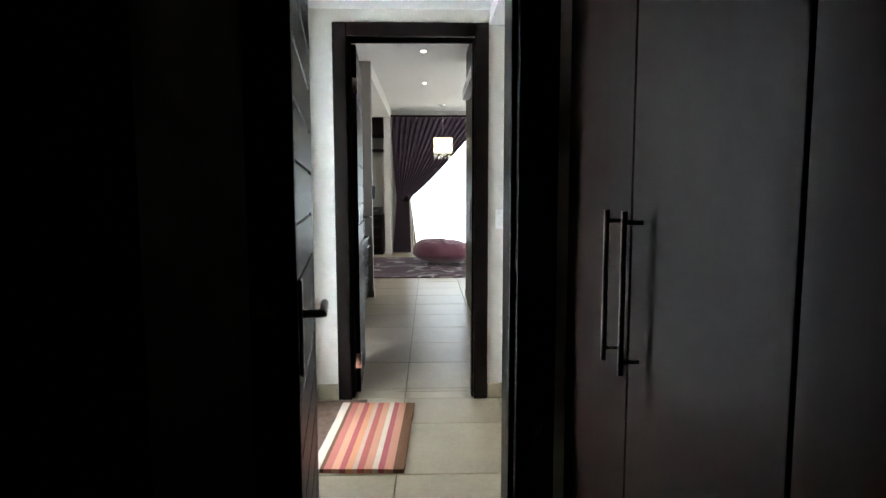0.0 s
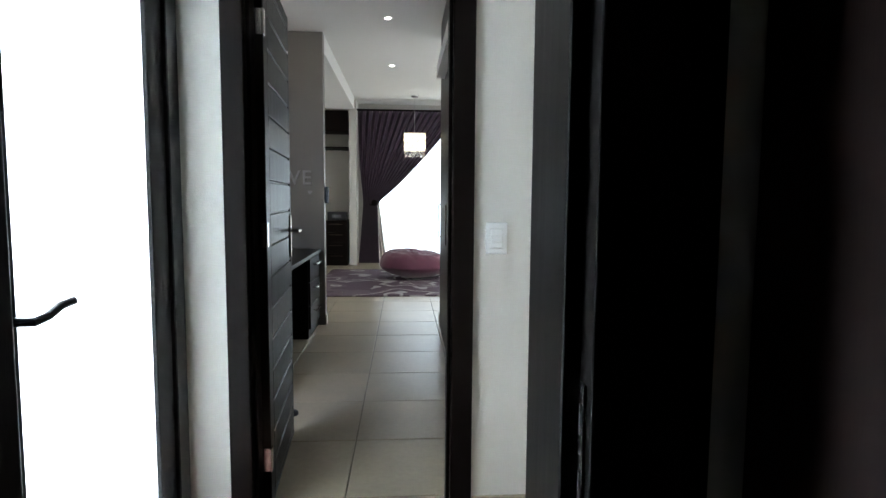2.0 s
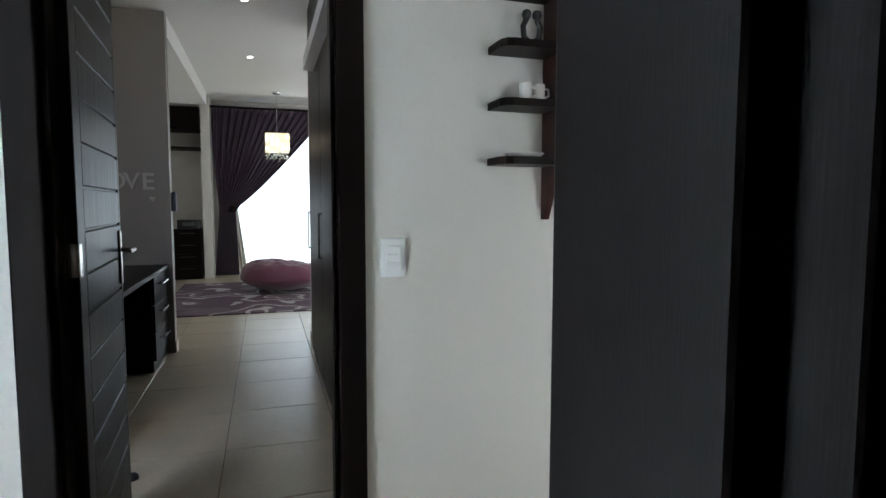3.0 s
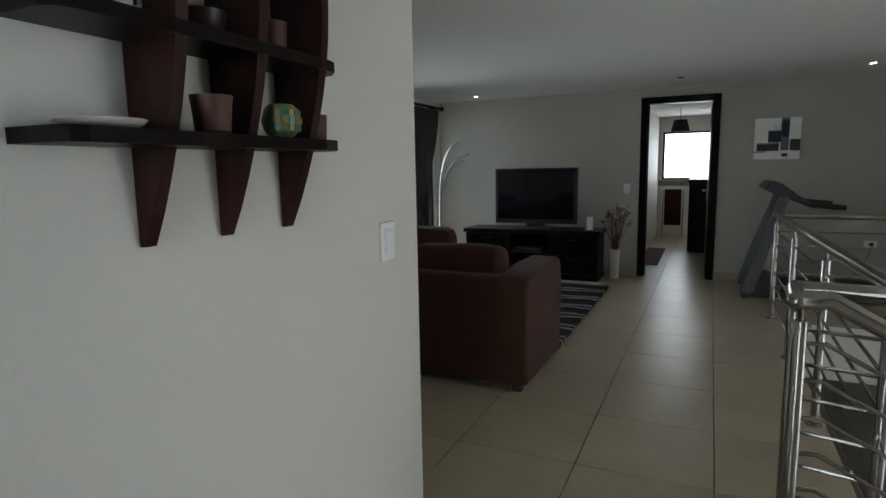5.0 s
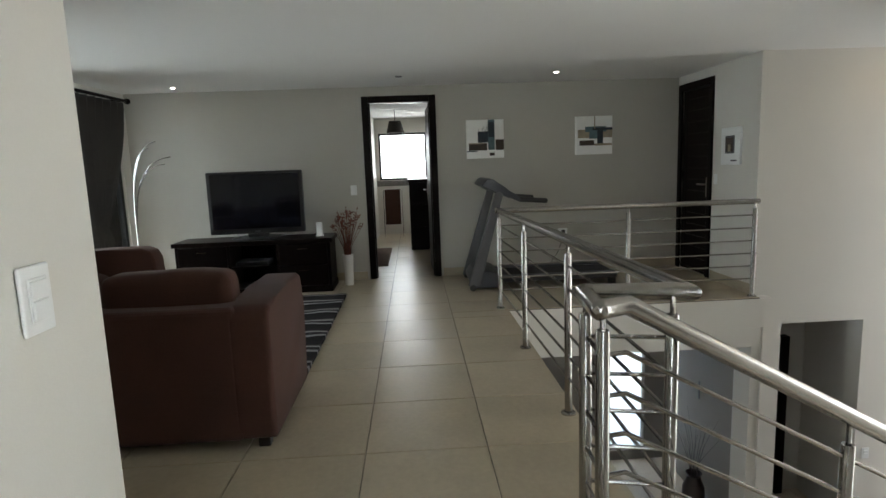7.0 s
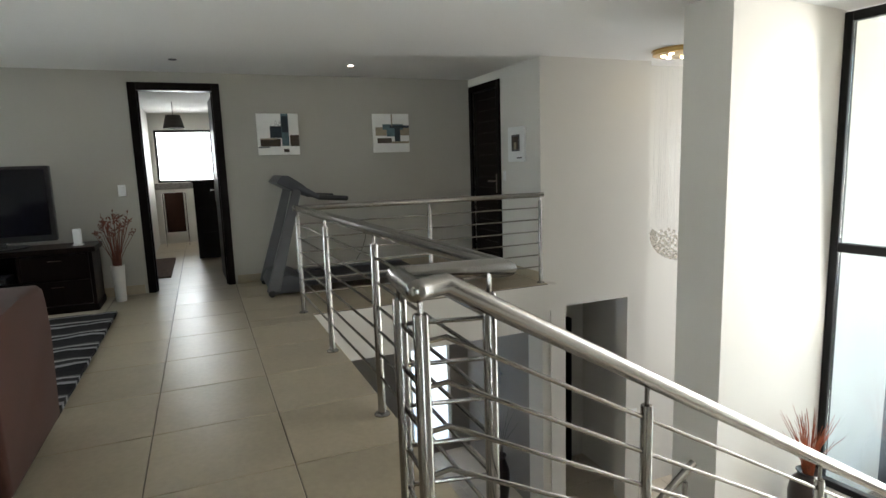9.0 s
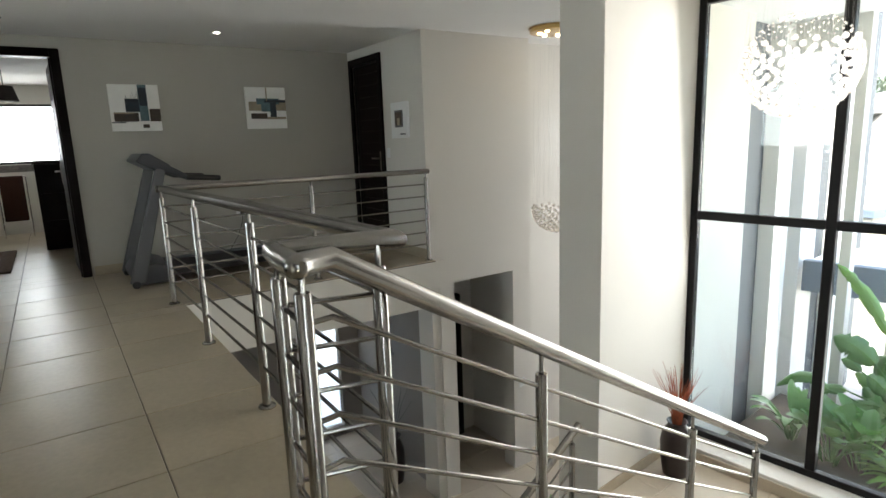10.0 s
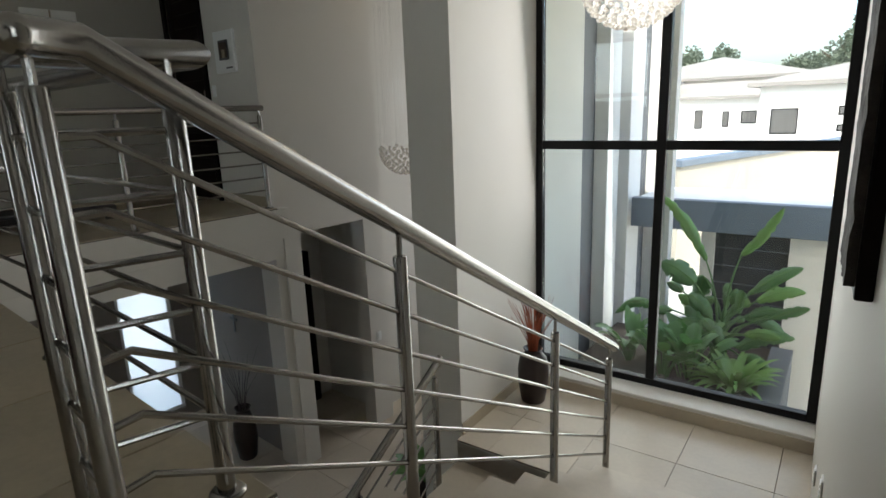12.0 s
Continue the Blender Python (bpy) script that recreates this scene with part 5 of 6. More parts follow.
part("carcass", box((-0.98, 12.05, 2.59), (-0.39, 12.64, 2.98), 0.004, 1), WENGE, wsh)
part("open_shelf", box((-0.98, 12.05, 2.27), (-0.39, 12.64, 2.295), 0.003, 1), WENGE, wsh)


def edge_bed(t):
    tie = 0.60
    if t < tie:
        q = t / tie
        return -0.22 + 0.10 * q ** 2, 0.13 + 1.72 * (1 - q) ** 0.86
    q = (t - tie) / (1 - tie)
    return -0.12 - 0.10 * q, 0.15 + 0.04 * q


drape("bedroom_curtain", "deep purple curtain swept back to a tieback", CURTAIN, -0.22, 1.85, 12.32, 0.02, 3.02, lambda t: (edge_bed(t)[0], edge_bed(t)[1]), 16, 0.035)
drape("bedroom_sheer", "gathered white sheer curtain behind the purple one", SHEER, 0.0, 0.32, 12.45, 0.02, 1.42, lambda t: (0.03 - 0.03 * t, 0.16 + 0.18 * t), 5, 0.02)
tie = thing("curtain_tieback", "dark rosette holding the purple curtain", "curtain tieback", m=pose(0.10, 12.26, 1.22))
part("rosette", lathe(bmesh.new(), [(0.055, 0), (0.06, 0.015), (0.04, 0.03), (0.015, 0.04), (0.002, 0.042)], 20), WENGE, tie, smooth=True, m=pose(0, 0, 0, 90, 0, 0))
part("cord", tube(bmesh.new(), [(0.05, 0.0, -0.02), (0.0, -0.02, -0.05), (-0.10, 0.03, -0.03)], 0.012, 8), WENGE, tie, smooth=True)
brod = thing("bedroom_curtain_rod", "dark wooden curtain rod across the bedroom window", "curtain rod")
part("rod", tube(bmesh.new(), [(-0.30, 12.32, 3.04), (4.2, 12.32, 3.04)], 0.02, 12), WENGE, brod, smooth=True)
part("finial", lathe(bmesh.new(), [(0.01, -0.03), (0.032, -0.015), (0.036, 0.01), (0.02, 0.03), (0.004, 0.04)], 14), WENGE, brod, smooth=True, m=pose(-0.33, 12.32, 3.04, 0, -90, 0))
bw = thing("window_3", "wide bedroom window with a pale frame and clear panes", "window", kind="structure")
for name, lo, hi in (("frame_side", (0.10, 12.68, 0.0), (0.15, 12.74, 2.75)), ("frame_side", (4.05, 12.68, 0.0), (4.10, 12.74, 2.75)), ("frame_top", (0.15, 12.68, 2.70), (4.05, 12.74, 2.75)), ("frame_bottom", (0.15, 12.68, 0.0), (4.05, 12.74, 0.05))):
    part(name, box(lo, hi, 0.004, 1), WHITE_PLASTIC, bw)
pane = part("pane", box((0.15, 12.707, 0.05), (4.05, 12.713, 2.70)), CLEAR, bw, "clear glass pane")
pane.visible_shadow = False
mat_sheet("swirl_rug", "purple and grey swirl patterned rug", "rug", -0.62, 8.40, 2.3, 11.3, 0, RUG_SWIRL, 0.014, 0.004)

bag = thing("beanbag", "plum suede beanbag slumped on the rug", "beanbag", m=pose(0.90, 10.25, 0.016))
bm = bmesh.new()
bmesh.ops.create_icosphere(bm, subdivisions=5, radius=1.0)
for v in bm.verts:
    p = v.co.copy()
    rim = math.hypot(p.x, p.y)
    s = 1 + 0.05 * noise.noise(p * 1.7)
    swell = (1.0 - 0.16 * abs(p.z)) * (1.12 if rim > 0.5 else 1.0)
    top = max(0.0, p.z)
    fold = abs(noise.noise(Vector((p.x * 3.2 + 2 * p.z, p.y * 3.2, p.z * 2)))) + 0.5 * abs(noise.noise(Vector((p.x * 7, p.y * 7 + p.z, 3.0))))
    x, y = p.x * 0.55 * s * swell, p.y * 0.50 * s * swell
    z = 0.19 + (p.z * 0.20 if p.z < 0 else (1 - (1 - top) ** 2.2) * (0.27 - 0.05 * p.x)) - 0.10 * fold * top
    v.co = (x, y, max(0.0, z))
part("cover", bm, BEANBAG, bag, smooth=True)
pend = thing("shell_pendant", "square shell pendant lamp with a crystal fringe, lit", "pendant lamp", m=pose(0.85, 10.08, 0))
part("canopy", lathe(bmesh.new(), [(0.06, 2.915), (0.065, 2.93), (0.065, 2.94)], 20), CHROME, pend, smooth=True)
part("cord", tube(bmesh.new(), [(0, 0, 2.335), (0, 0, 2.925)], 0.004, 6), CHROME, pend)
part("shade", box((-0.17, -0.17, 2.075), (0.17, 0.17, 2.335), 0.006), SHADE_GOLD, pend, "glowing cream shell shade")
for k in range(12):
    a, b = -0.14 + 0.07 * (k % 5), 2.115 + 0.055 * ((k * 3) % 4)
    part("shell_flower", lathe(bmesh.new(), [(0.018, 0), (0.02, 0.003), (0.008, 0.005)], 6), LAMP_WARM, pend, m=pose(a, -0.171, b, 90, 0, 0))
rnd = random.Random(5)
DROP = mesh_of("crystal_drop", lathe(bmesh.new(), [(0.002, -0.012), (0.011, -0.004), (0.011, 0.004), (0.002, 0.012)], 8), CRYSTAL, True)
for k in range(60):
    ob = new("crystal_drop", DROP)
    ob.parent = pend
    ob.location = (rnd.uniform(-0.16, 0.16), rnd.uniform(-0.16, 0.16), 2.075 - rnd.uniform(0.015, 0.11))

# ---------------------------------------------------------------- far room
fw = thing("window_4", "bright window of the far room with a dark frame", "window", kind="structure")
for name, lo, hi in (("frame_side", (13.13, 2.02, 1.10), (13.19, 2.06, 2.03)), ("frame_side", (13.13, 2.94, 1.10), (13.19, 2.98, 2.03)), ("frame_top", (13.13, 2.06, 1.99), (13.19, 2.94, 2.03)), ("frame_bottom", (13.13, 2.06, 1.10), (13.19, 2.94, 1.14))):
    part(name, box(lo, hi, 0.003, 1), ALU, fw)
pane = part("pane", box((13.157, 2.06, 1.14), (13.163, 2.94, 1.99)), CLEAR, fw, "clear glass pane")
pane.visible_shadow = False
dr = thing("tall_dresser", "dark wooden dresser inside the far room", "dresser", m=pose(10.6, 1.23, 0))
part("body", box((0, 0, 0.02), (1.3, 1.16, 1.12), 0.006), WENGE, dr)
part("top", box((-0.02, 0, 1.12), (1.32, 1.18, 1.16), 0.006), WENGE_GLOSS, dr)
for i in range(3):
    part("drawer", box((-0.012, 0.03, 0.08 + 0.35 * i), (0.002, 1.13, 0.40 + 0.35 * i), 0.003, 1), WENGE, dr)
ps = thing("pendant_shade", "dark tapered pendant lampshade in the far room", "pendant lamp", m=pose(11.2, 2.58, 0))
part("cord", tube(bmesh.new(), [(0, 0, 2.12), (0, 0, 2.32)], 0.005, 6), BLACK_PLASTIC, ps)
part("shade", lathe(bmesh.new(), [(0.15, 1.93), (0.10, 2.12), (0.095, 2.12), (0.14, 1.932)], 24), SHADE_DARK, ps, smooth=True)
ch = thing("towel_rack", "brown towel hanging on a low rack by the far window", "towel rack", m=pose(12.6, 2.55, 0))
for y in (0.0, 0.36):
    part("leg", tube(bmesh.new(), [(0, y, 0), (0, y, 0.92)], 0.012, 8), CHROME, ch, smooth=True)
part("bar", tube(bmesh.new(), [(0, 0, 0.92), (0, 0.36, 0.92)], 0.012, 8), CHROME, ch, smooth=True)
part("towel", box((-0.025, 0.03, 0.25), (0.025, 0.33, 0.935), 0.012, 3), SOFA, ch, "brown towel")
mat_sheet("bath_mat", "dark mat on the far room floor", "floor mat", 9.3, 2.72, 11.0, 3.0, 0, BROWN_MAT, 0.015)
MOSAIC_STRIP = surface("grey_mosaic", (0.16, 0.15, 0.14), 0.3, spread=0.7, fine=30, coarse=45, bump=0.1)
structure("mosaic_trim", box((13.088, 1.3, 0.98), (13.099, 3.04, 1.09)), MOSAIC_STRIP, "grey mosaic tile strip under the far window", "trim")

# ---------------------------------------------------------------- stair well things
pot = thing("tall_dark_vase", "tall dark glazed vase with red reeds on the landing", "vase", m=STAIR @ Matrix.Translation((0.93, -2.98, LAND)))
part("body", lathe(bmesh.new(), [(0.085, 0), (0.10, 0.012), (0.125, 0.16), (0.132, 0.30), (0.115, 0.40), (0.075, 0.445), (0.07, 0.465), (0.085, 0.485), (0.078, 0.487), (0.06, 0.46), (0.004, 0.44)], 30), VASE_DARK, pot, smooth=True)
bundle(pot, 60, 0.47, 0.48, 0.21, TWIG_RED, 9, tips=False, name="reed")
art = thing("carved_panel", "tall dark carved wooden panel on the stair wall", "carved panel", m=STAIR @ Matrix.Translation((-1.185, 0.0, -0.04)) @ Matrix.Rotation(radians(1.5), 4, "Z"))
part("frame_board", box((0.0, -0.95, 0.40), (0.04, -0.52, 2.15), 0.006), WENGE, art)
bm = box((0.04, -0.93, 0.43), (0.062, -0.54, 2.12))
bmesh.ops.subdivide_edges(bm, edges=list(bm.edges), cuts=40, use_grid_fill=True)
for v in bm.verts:
    if v.co.x > 0.05:
        v.co.x += 0.005 * noise.noise(Vector((v.co.y * 60, v.co.z * 45, 0.4))) + 0.004 * noise.noise(v.co * 80)
part("carving", bm, surface("silvered_dark_wood", (0.035, 0.028, 0.024), 0.6, spread=0.8, fine=70, coarse=18, bump=1.0, spec=0.25), art, "rough carved relief", True)

for v, z in ((-1.54, -0.79), (-2.35, -1.22)):
    sl = thing("step_light", "small white recessed step light in the stair wall", "step light", "stair wall lights", m=STAIR @ Matrix.Translation((-1.20 + 0.026 * (0.6 - v), v, z)))
    part("trim", box((0.0, -0.035, -0.05), (0.010, 0.035, 0.05), 0.003, 1), WHITE_PLASTIC, sl)
    for k in range(3):
        part("louvre", box((0.010, -0.027, -0.034 + 0.024 * k), (0.014, 0.027, -0.018 + 0.024 * k), 0.001, 1), WHITE_PLASTIC, sl)
BEAD = mesh_of("crystal_ball", lathe(bmesh.new(), [(0.002, -0.02), (0.012, -0.016), (0.019, -0.006), (0.019, 0.006), (0.012, 0.016), (0.002, 0.02)], 10), CRYSTAL, True)


def chandelier(name, label, m, base, rad, zc, ztop, square, count, seed):
    """Crystal balls strung from a lit plate, filling a sphere of that radius about zc."""
    c = thing(name, label, "chandelier", m=m)
    if square:
        part("ceiling_plate", box((-base, -base, ztop - 0.035), (base, base, ztop), 0.006), CHROME, c, "polished square ceiling plate")
    else:
        part("ceiling_plate", lathe(bmesh.new(), [(base - 0.02, ztop - 0.05), (base, ztop - 0.045), (base, ztop - 0.01), (base + 0.012, ztop - 0.008), (base + 0.012, ztop)], 36), GOLD, c, "gold round ceiling plate", True)
    for k in range(7):
        a = 2 * math.pi * k / 7
        part("bulb", lathe(bmesh.new(), [(0.02, ztop - 0.062), (0.026, ztop - 0.052), (0.026, ztop - 0.04)], 12, (base * 0.62 * math.cos(a), base * 0.62 * math.sin(a), 0)), LAMP_WARM, c)
    wires = bmesh.new()
    rest = bmesh.new()
    gold = math.pi * (3 - math.sqrt(5))
    for i in range(count):
        z = 1 - 2 * (i + 0.5) / count
        r = math.sqrt(1 - z * z)
        x, y, h = rad * r * math.cos(gold * i), rad * r * math.sin(gold * i), zc + rad * z * 0.95
        if not square and z > 0.15:
            continue
        if z < 0.45:
            ob = new("crystal_ball", BEAD)
            ob.parent = c
            ob.location = (x, y, h)
        else:
            lathe(rest, [(0.001, -0.009), (0.008, 0.0), (0.001, 0.009)], 5, (x, y, h))
        if i % 3 == 0:
            tube(wires, [(x, y, h), (x * 0.9, y * 0.9, ztop - 0.03)], 0.0004, 3, False)
    part("wire", wires, CHROME, c, "thin hanging wires")
    tagged(part("small_beads", rest, CRYSTAL, c, "small crystal beads"), kind="stuff")
    return c


chandelier("stair_chandelier", "large crystal ball chandelier with a mirrored square plate", STAIR @ Matrix.Translation((0.115, -2.7, 0)), 0.36, 0.315, 1.60, 2.318, True, 330, 1)
chandelier("hall_chandelier", "crystal ball cluster hanging on long wires from a gold plate", pose(6.12, -2.22, 0), 0.27, 0.25, 0.46, 2.318, False, 270, 2)

# ---------------------------------------------------------------- ground floor seen through the rails
# Framed frosted panel made up for a bright patch, lit by an added lamp
gw = thing("bright_panel", "tall bright ground floor panel with a pale frame, lit from behind", "window", kind="structure")
for name, lo, hi in (("frame_side", (8.92, -0.80, -2.75), (8.97, -0.76, -1.05)), ("frame_side", (8.92, -0.22, -2.75), (8.97, -0.18, -1.05)), ("frame_top", (8.92, -0.76, -1.09), (8.97, -0.22, -1.05)), ("frame_bottom", (8.92, -0.76, -2.75), (8.97, -0.22, -2.71))):
    part(name, box(lo, hi, 0.003, 1), WHITE_PLASTIC, gw)
part("pane", box((8.943, -0.76, -2.71), (8.948, -0.22, -1.09)), FROST, gw, "white frosted pane")
gd2 = thing("ground_floor_door", "dark timber door and frame in the ground floor lobby", "door", m=pose(7.93, -2.15, GROUND, 0, 0, 90))
part("frame_post", box((0.0, -0.02, 0), (0.10, 0.08, 2.05), 0.004, 1), WENGE, gd2)
part("frame_post", box((0.60, -0.02, 0), (0.70, 0.08, 2.05), 0.004, 1), WENGE, gd2)
part("frame_head", box((0.10, -0.02, 1.95), (0.60, 0.08, 2.05), 0.004, 1), WENGE, gd2)
part("leaf", box((0.10, 0.01, 0.01), (0.60, 0.05, 1.95), 0.003, 1), MAHOGANY, gd2)
gv = thing("ground_vase", "dark vase with thin bare branches on the ground floor", "vase", m=pose(7.42, -0.78, GROUND))
part("body", lathe(bmesh.new(), [(0.08, 0), (0.10, 0.02), (0.13, 0.25), (0.12, 0.45), (0.07, 0.58), (0.09, 0.62), (0.08, 0.62), (0.06, 0.58), (0.004, 0.55)], 24), VASE_DARK, gv, smooth=True)
bundle(gv, 14, 0.6, 0.75, 0.28, VASE_DARK, 4, tips=False, name="branch")
cross = thing("wall_cross", "small pewter wall cross with a double outline", "wall cross", m=pose(7.9, -1.07, -1.45))
for lo, hi in (((-0.016, 0.0, -0.13), (0.016, 0.014, 0.10)), ((-0.075, 0.0, 0.016), (-0.017, 0.014, 0.048)), ((0.017, 0.0, 0.016), (0.075, 0.014, 0.048))):
    part("arm", box(lo, hi, 0.004, 1), SILVER_PLASTIC, cross)
switch(pose(6.74, -2.25, -1.75, 0, 0, -90), 0.08, 0.12, 2)
gp = thing("potted_plant", "leafy green plant in a dark pot at the stair foot", "potted plant", m=pose(5.35, -1.45, GROUND))
part("pot", lathe(bmesh.new(), [(0.11, 0), (0.13, 0.02), (0.17, 0.30), (0.155, 0.30), (0.14, 0.25), (0.004, 0.25)], 24), VASE_DARK, gp, smooth=True)

# ---------------------------------------------------------------- plants
def blade(bm, root, out, up, length, width, droop, n=8, fold=0.18, torn=0.0, rnd=None):
    """One leaf: a folded strip that tapers to a point, bending down along its length."""
    side = out.cross(up).normalized()
    prev = None
    p, d = Vector(root), (out * 0.75 + up * 0.65).normalized()
    for i in range(n + 1):
        t = i / n
        w = width * (math.sin(math.pi * min(1, 0.08 + 0.92 * t)) ** 0.75) * (0.0 if i == n else 1)
        if torn and rnd and 0 < i < n:
            w *= 1 - torn * rnd.random()
        lift = d.cross(side).normalized() * (w * fold)
        cur = (bm.verts.new(p - side * w - lift), bm.verts.new(p), bm.verts.new(p + side * w - lift))
        if prev:
            for k in (0, 1):
                bm.faces.new((prev[k], prev[k + 1], cur[k + 1], cur[k]))
        prev = cur
        p = p + d * (length / n)
        d = (d - up * droop * (0.3 + t) / n).normalized()


def paddle_leaf(parent, u0, z0, u1, z1, width, arch, dv, mat, rnd):
    """A stem from the crown of the plant to a blade that arches over to its tip, with torn edges."""
    a, b = Vector((u0, dv, z0)), Vector((u1, dv + 0.12 * rnd.uniform(-1, 1), z1))
    root = Vector((rnd.uniform(-0.06, 0.06), rnd.uniform(-0.06, 0.06), 0))
    pts = [root.lerp(a, t) + Vector((-(a.x - root.x) * 0.22 * math.sin(math.pi * t), 0, 0.10 * math.sin(math.pi * t))) for t in (0, 0.18, 0.38, 0.58, 0.8, 1.0)]
    leaf = part("leaf", tube(bmesh.new(), pts, [0.019, 0.016, 0.013, 0.011, 0.009, 0.008], 8), LEAF, parent, smooth=True)
    bm = bmesh.new()
    n = 22
    facing = Vector((0.15 * rnd.uniform(-1, 1), 0.75, 0.65))
    prev = None
    tear = [1.0, 1.0]
    for i in range(n + 1):
        t = i / n
        p = a.lerp(b, t) + Vector((0, 0, arch * math.sin(math.pi * t) * (b - a).length * 2))
        q = a.lerp(b, t + 0.02) + Vector((0, 0, arch * math.sin(math.pi * (t + 0.02)) * (b - a).length * 2))
        d = (q - p).normalized()
        side = d.cross(facing).normalized()
        up = side.cross(d).normalized()
        w = width * (math.sin(math.pi * (0.06 + 0.94 * t)) ** 0.6 if i < n else 0.02)
        for s in (0, 1):
            tear[s] = rnd.uniform(0.62, 0.8) if rnd.random() < 0.16 else rnd.uniform(0.93, 1.0)
        fold = 0.28 * w
        cur = [bm.verts.new(p + side * w * tear[0] - up * fold * 1.3), bm.verts.new(p + side * w * 0.5 - up * fold * 0.35), bm.verts.new(p), bm.verts.new(p - side * w * 0.5 - up * fold * 0.35), bm.verts.new(p - side * w * tear[1] - up * fold * 1.3)]
        if prev:
            for m in range(4):
                bm.faces.new((prev[m], prev[m + 1], cur[m + 1], cur[m]))
        prev = cur
    blade_part = part("leaf_blade", bm, mat, leaf, smooth=True)
    so = blade_part.modifiers.new("thick", "SOLIDIFY")
    so.thickness = 0.003
    part("midrib", tube(bmesh.new(), [a.lerp(b, t) + Vector((0, 0, arch * math.sin(math.pi * t) * (b - a).length * 2 + 0.003)) for t in (0, 0.2, 0.4, 0.6, 0.8, 0.97)], [0.007, 0.006, 0.005, 0.004, 0.003, 0.002], 6), LEAF_LIME, leaf, "pale midrib", True)


rnd = random.Random(11)
garden = STAIR
strel = thing("strelitzia", "large strelitzia with broad paddle leaves in the garden bed", "garden plant", m=garden @ Matrix.Translation((-0.12, -5.5, -2.0)))
for row in (
        (0.2, 1.14, 0.71, 1.83, 0.085, 0.05, 0.0, LEAF_LIME),
        (-0.15, 1.25, -0.49, 1.76, 0.079, -0.03, 0.05, LEAF_LIME),
        (0.28, 0.89, 0.66, 1.08, 0.169, 0.05, 0.1, LEAF),
        (0.65, 0.52, 1.15, 0.39, 0.085, 0.13, 0.15, LEAF),
        (-0.28, 0.83, -0.71, 1.14, 0.101, 0.05, -0.05, LEAF),
        (-0.34, 0.78, -0.76, 0.92, 0.096, 0.06, 0.1, LEAF_LIME),
        (-0.49, 0.59, -0.81, 0.75, 0.079, 0.03, 0.0, LEAF),
        (-0.26, 0.43, -0.6, 0.48, 0.085, 0.05, 0.2, LEAF_LIME),
        (-0.19, 0.22, -0.71, 0.41, 0.113, 0.07, 0.1, LEAF),
        (-0.23, 0.18, -0.54, 0.07, 0.09, 0.06, 0.2, LEAF),
        (0.32, 0.77, 0.08, 0.49, 0.113, 0.06, 0.15, LEAF),
        (0.4, 0.32, 0.84, 0.14, 0.09, 0.09, 0.2, LEAF),
        (0.14, 0.54, -0.08, 0.26, 0.113, 0.07, 0.25, LEAF),
        (0.44, 0.71, 0.64, 0.77, 0.079, 0.05, -0.1, LEAF),
        (0.2, 0.94, 0.28, 0.63, 0.135, 0.06, 0.0, LEAF),
        (-0.08, 0.79, -0.15, 0.49, 0.101, 0.06, -0.15, LEAF),
        (0.5, 0.54, 0.76, 0.45, 0.079, 0.06, 0.1, LEAF),
        (0.03, 0.32, 0.39, 0.15, 0.113, 0.08, 0.3, LEAF),
        ):
    paddle_leaf(strel, *row[:4], row[4] * 0.82, *row[5:], rnd)
for k in range(16):
    an = rnd.uniform(-1.25, 1.25)
    a, b, h = rnd.uniform(0.14, 0.40), rnd.uniform(0.45, 0.82), rnd.uniform(0.25, 0.75)
    paddle_leaf(strel, a * math.sin(an), h, b * math.sin(an), h + rnd.uniform(-0.22, 0.28), rnd.uniform(0.05, 0.085), rnd.uniform(0.04, 0.1), rnd.uniform(-0.35, 0.1), LEAF_LIME if k % 4 == 0 else LEAF, rnd)


def clump(name, label, m, n, length, width, droop, mat, seed, spread=0.10, stem=0.0):
    r = random.Random(seed)
    c = thing(name, label, "garden plant", m=m)
    for i in range(n):
        az = r.uniform(0, 6.283)
        out = Vector((math.cos(az), math.sin(az), 0))
        k = r.uniform(0.35, 1.15)
        bm = bmesh.new()
        root = out * r.uniform(0.0, spread) + Vector((0, 0, 0.01))
        if stem:
            tip = root + out * stem * 0.5 * k + Vector((0, 0, stem * r.uniform(0.6, 1.1)))
            tube(bm, [root, (root + tip) / 2 + Vector((0, 0, 0.03)), tip], 0.005, 5)
            root = tip
        blade(bm, root, out * k, Vector((0, 0, 1)), length * r.uniform(0.7, 1.1), width * r.uniform(0.75, 1.1), droop * r.uniform(0.7, 1.2), 7, 0.2)
        part("leaf", bm, mat, c, smooth=True)
    return c


clump("spider_lily", "bright green strappy lily in front of the strelitzia", garden @ Matrix.Translation((-0.38, -4.78, -2.0)), 80, 0.50, 0.034, 2.2, LEAF_LIME, 21, 0.07)
for u, v, s in ((0.30, -4.80, 31), (0.06, -4.88, 32), (0.14, -5.2, 33)):
    clump("philodendron", "dense clump of heart-shaped green leaves", garden @ Matrix.Translation((u, v, -2.0)), 26, 0.24, 0.075, 1.5, LEAF, s, 0.10, 0.36)
clump("fern_tuft", "small arching green plant by the bed edge", garden @ Matrix.Translation((0.72, -5.0, -2.0)), 18, 0.40, 0.05, 2.0, LEAF, 41, 0.05, 0.25)
for k in range(26):
    an = k * 2.4
    bm = bmesh.new()
    blade(bm, (0.05 * math.cos(an), 0.05 * math.sin(an), 0.26), Vector((math.cos(an), math.sin(an), 0)) * (0.4 + 0.03 * k), Vector((0, 0, 1)), 0.32, 0.05, 1.6, 6)
    part("leaf", bm, LEAF, gp, smooth=True)

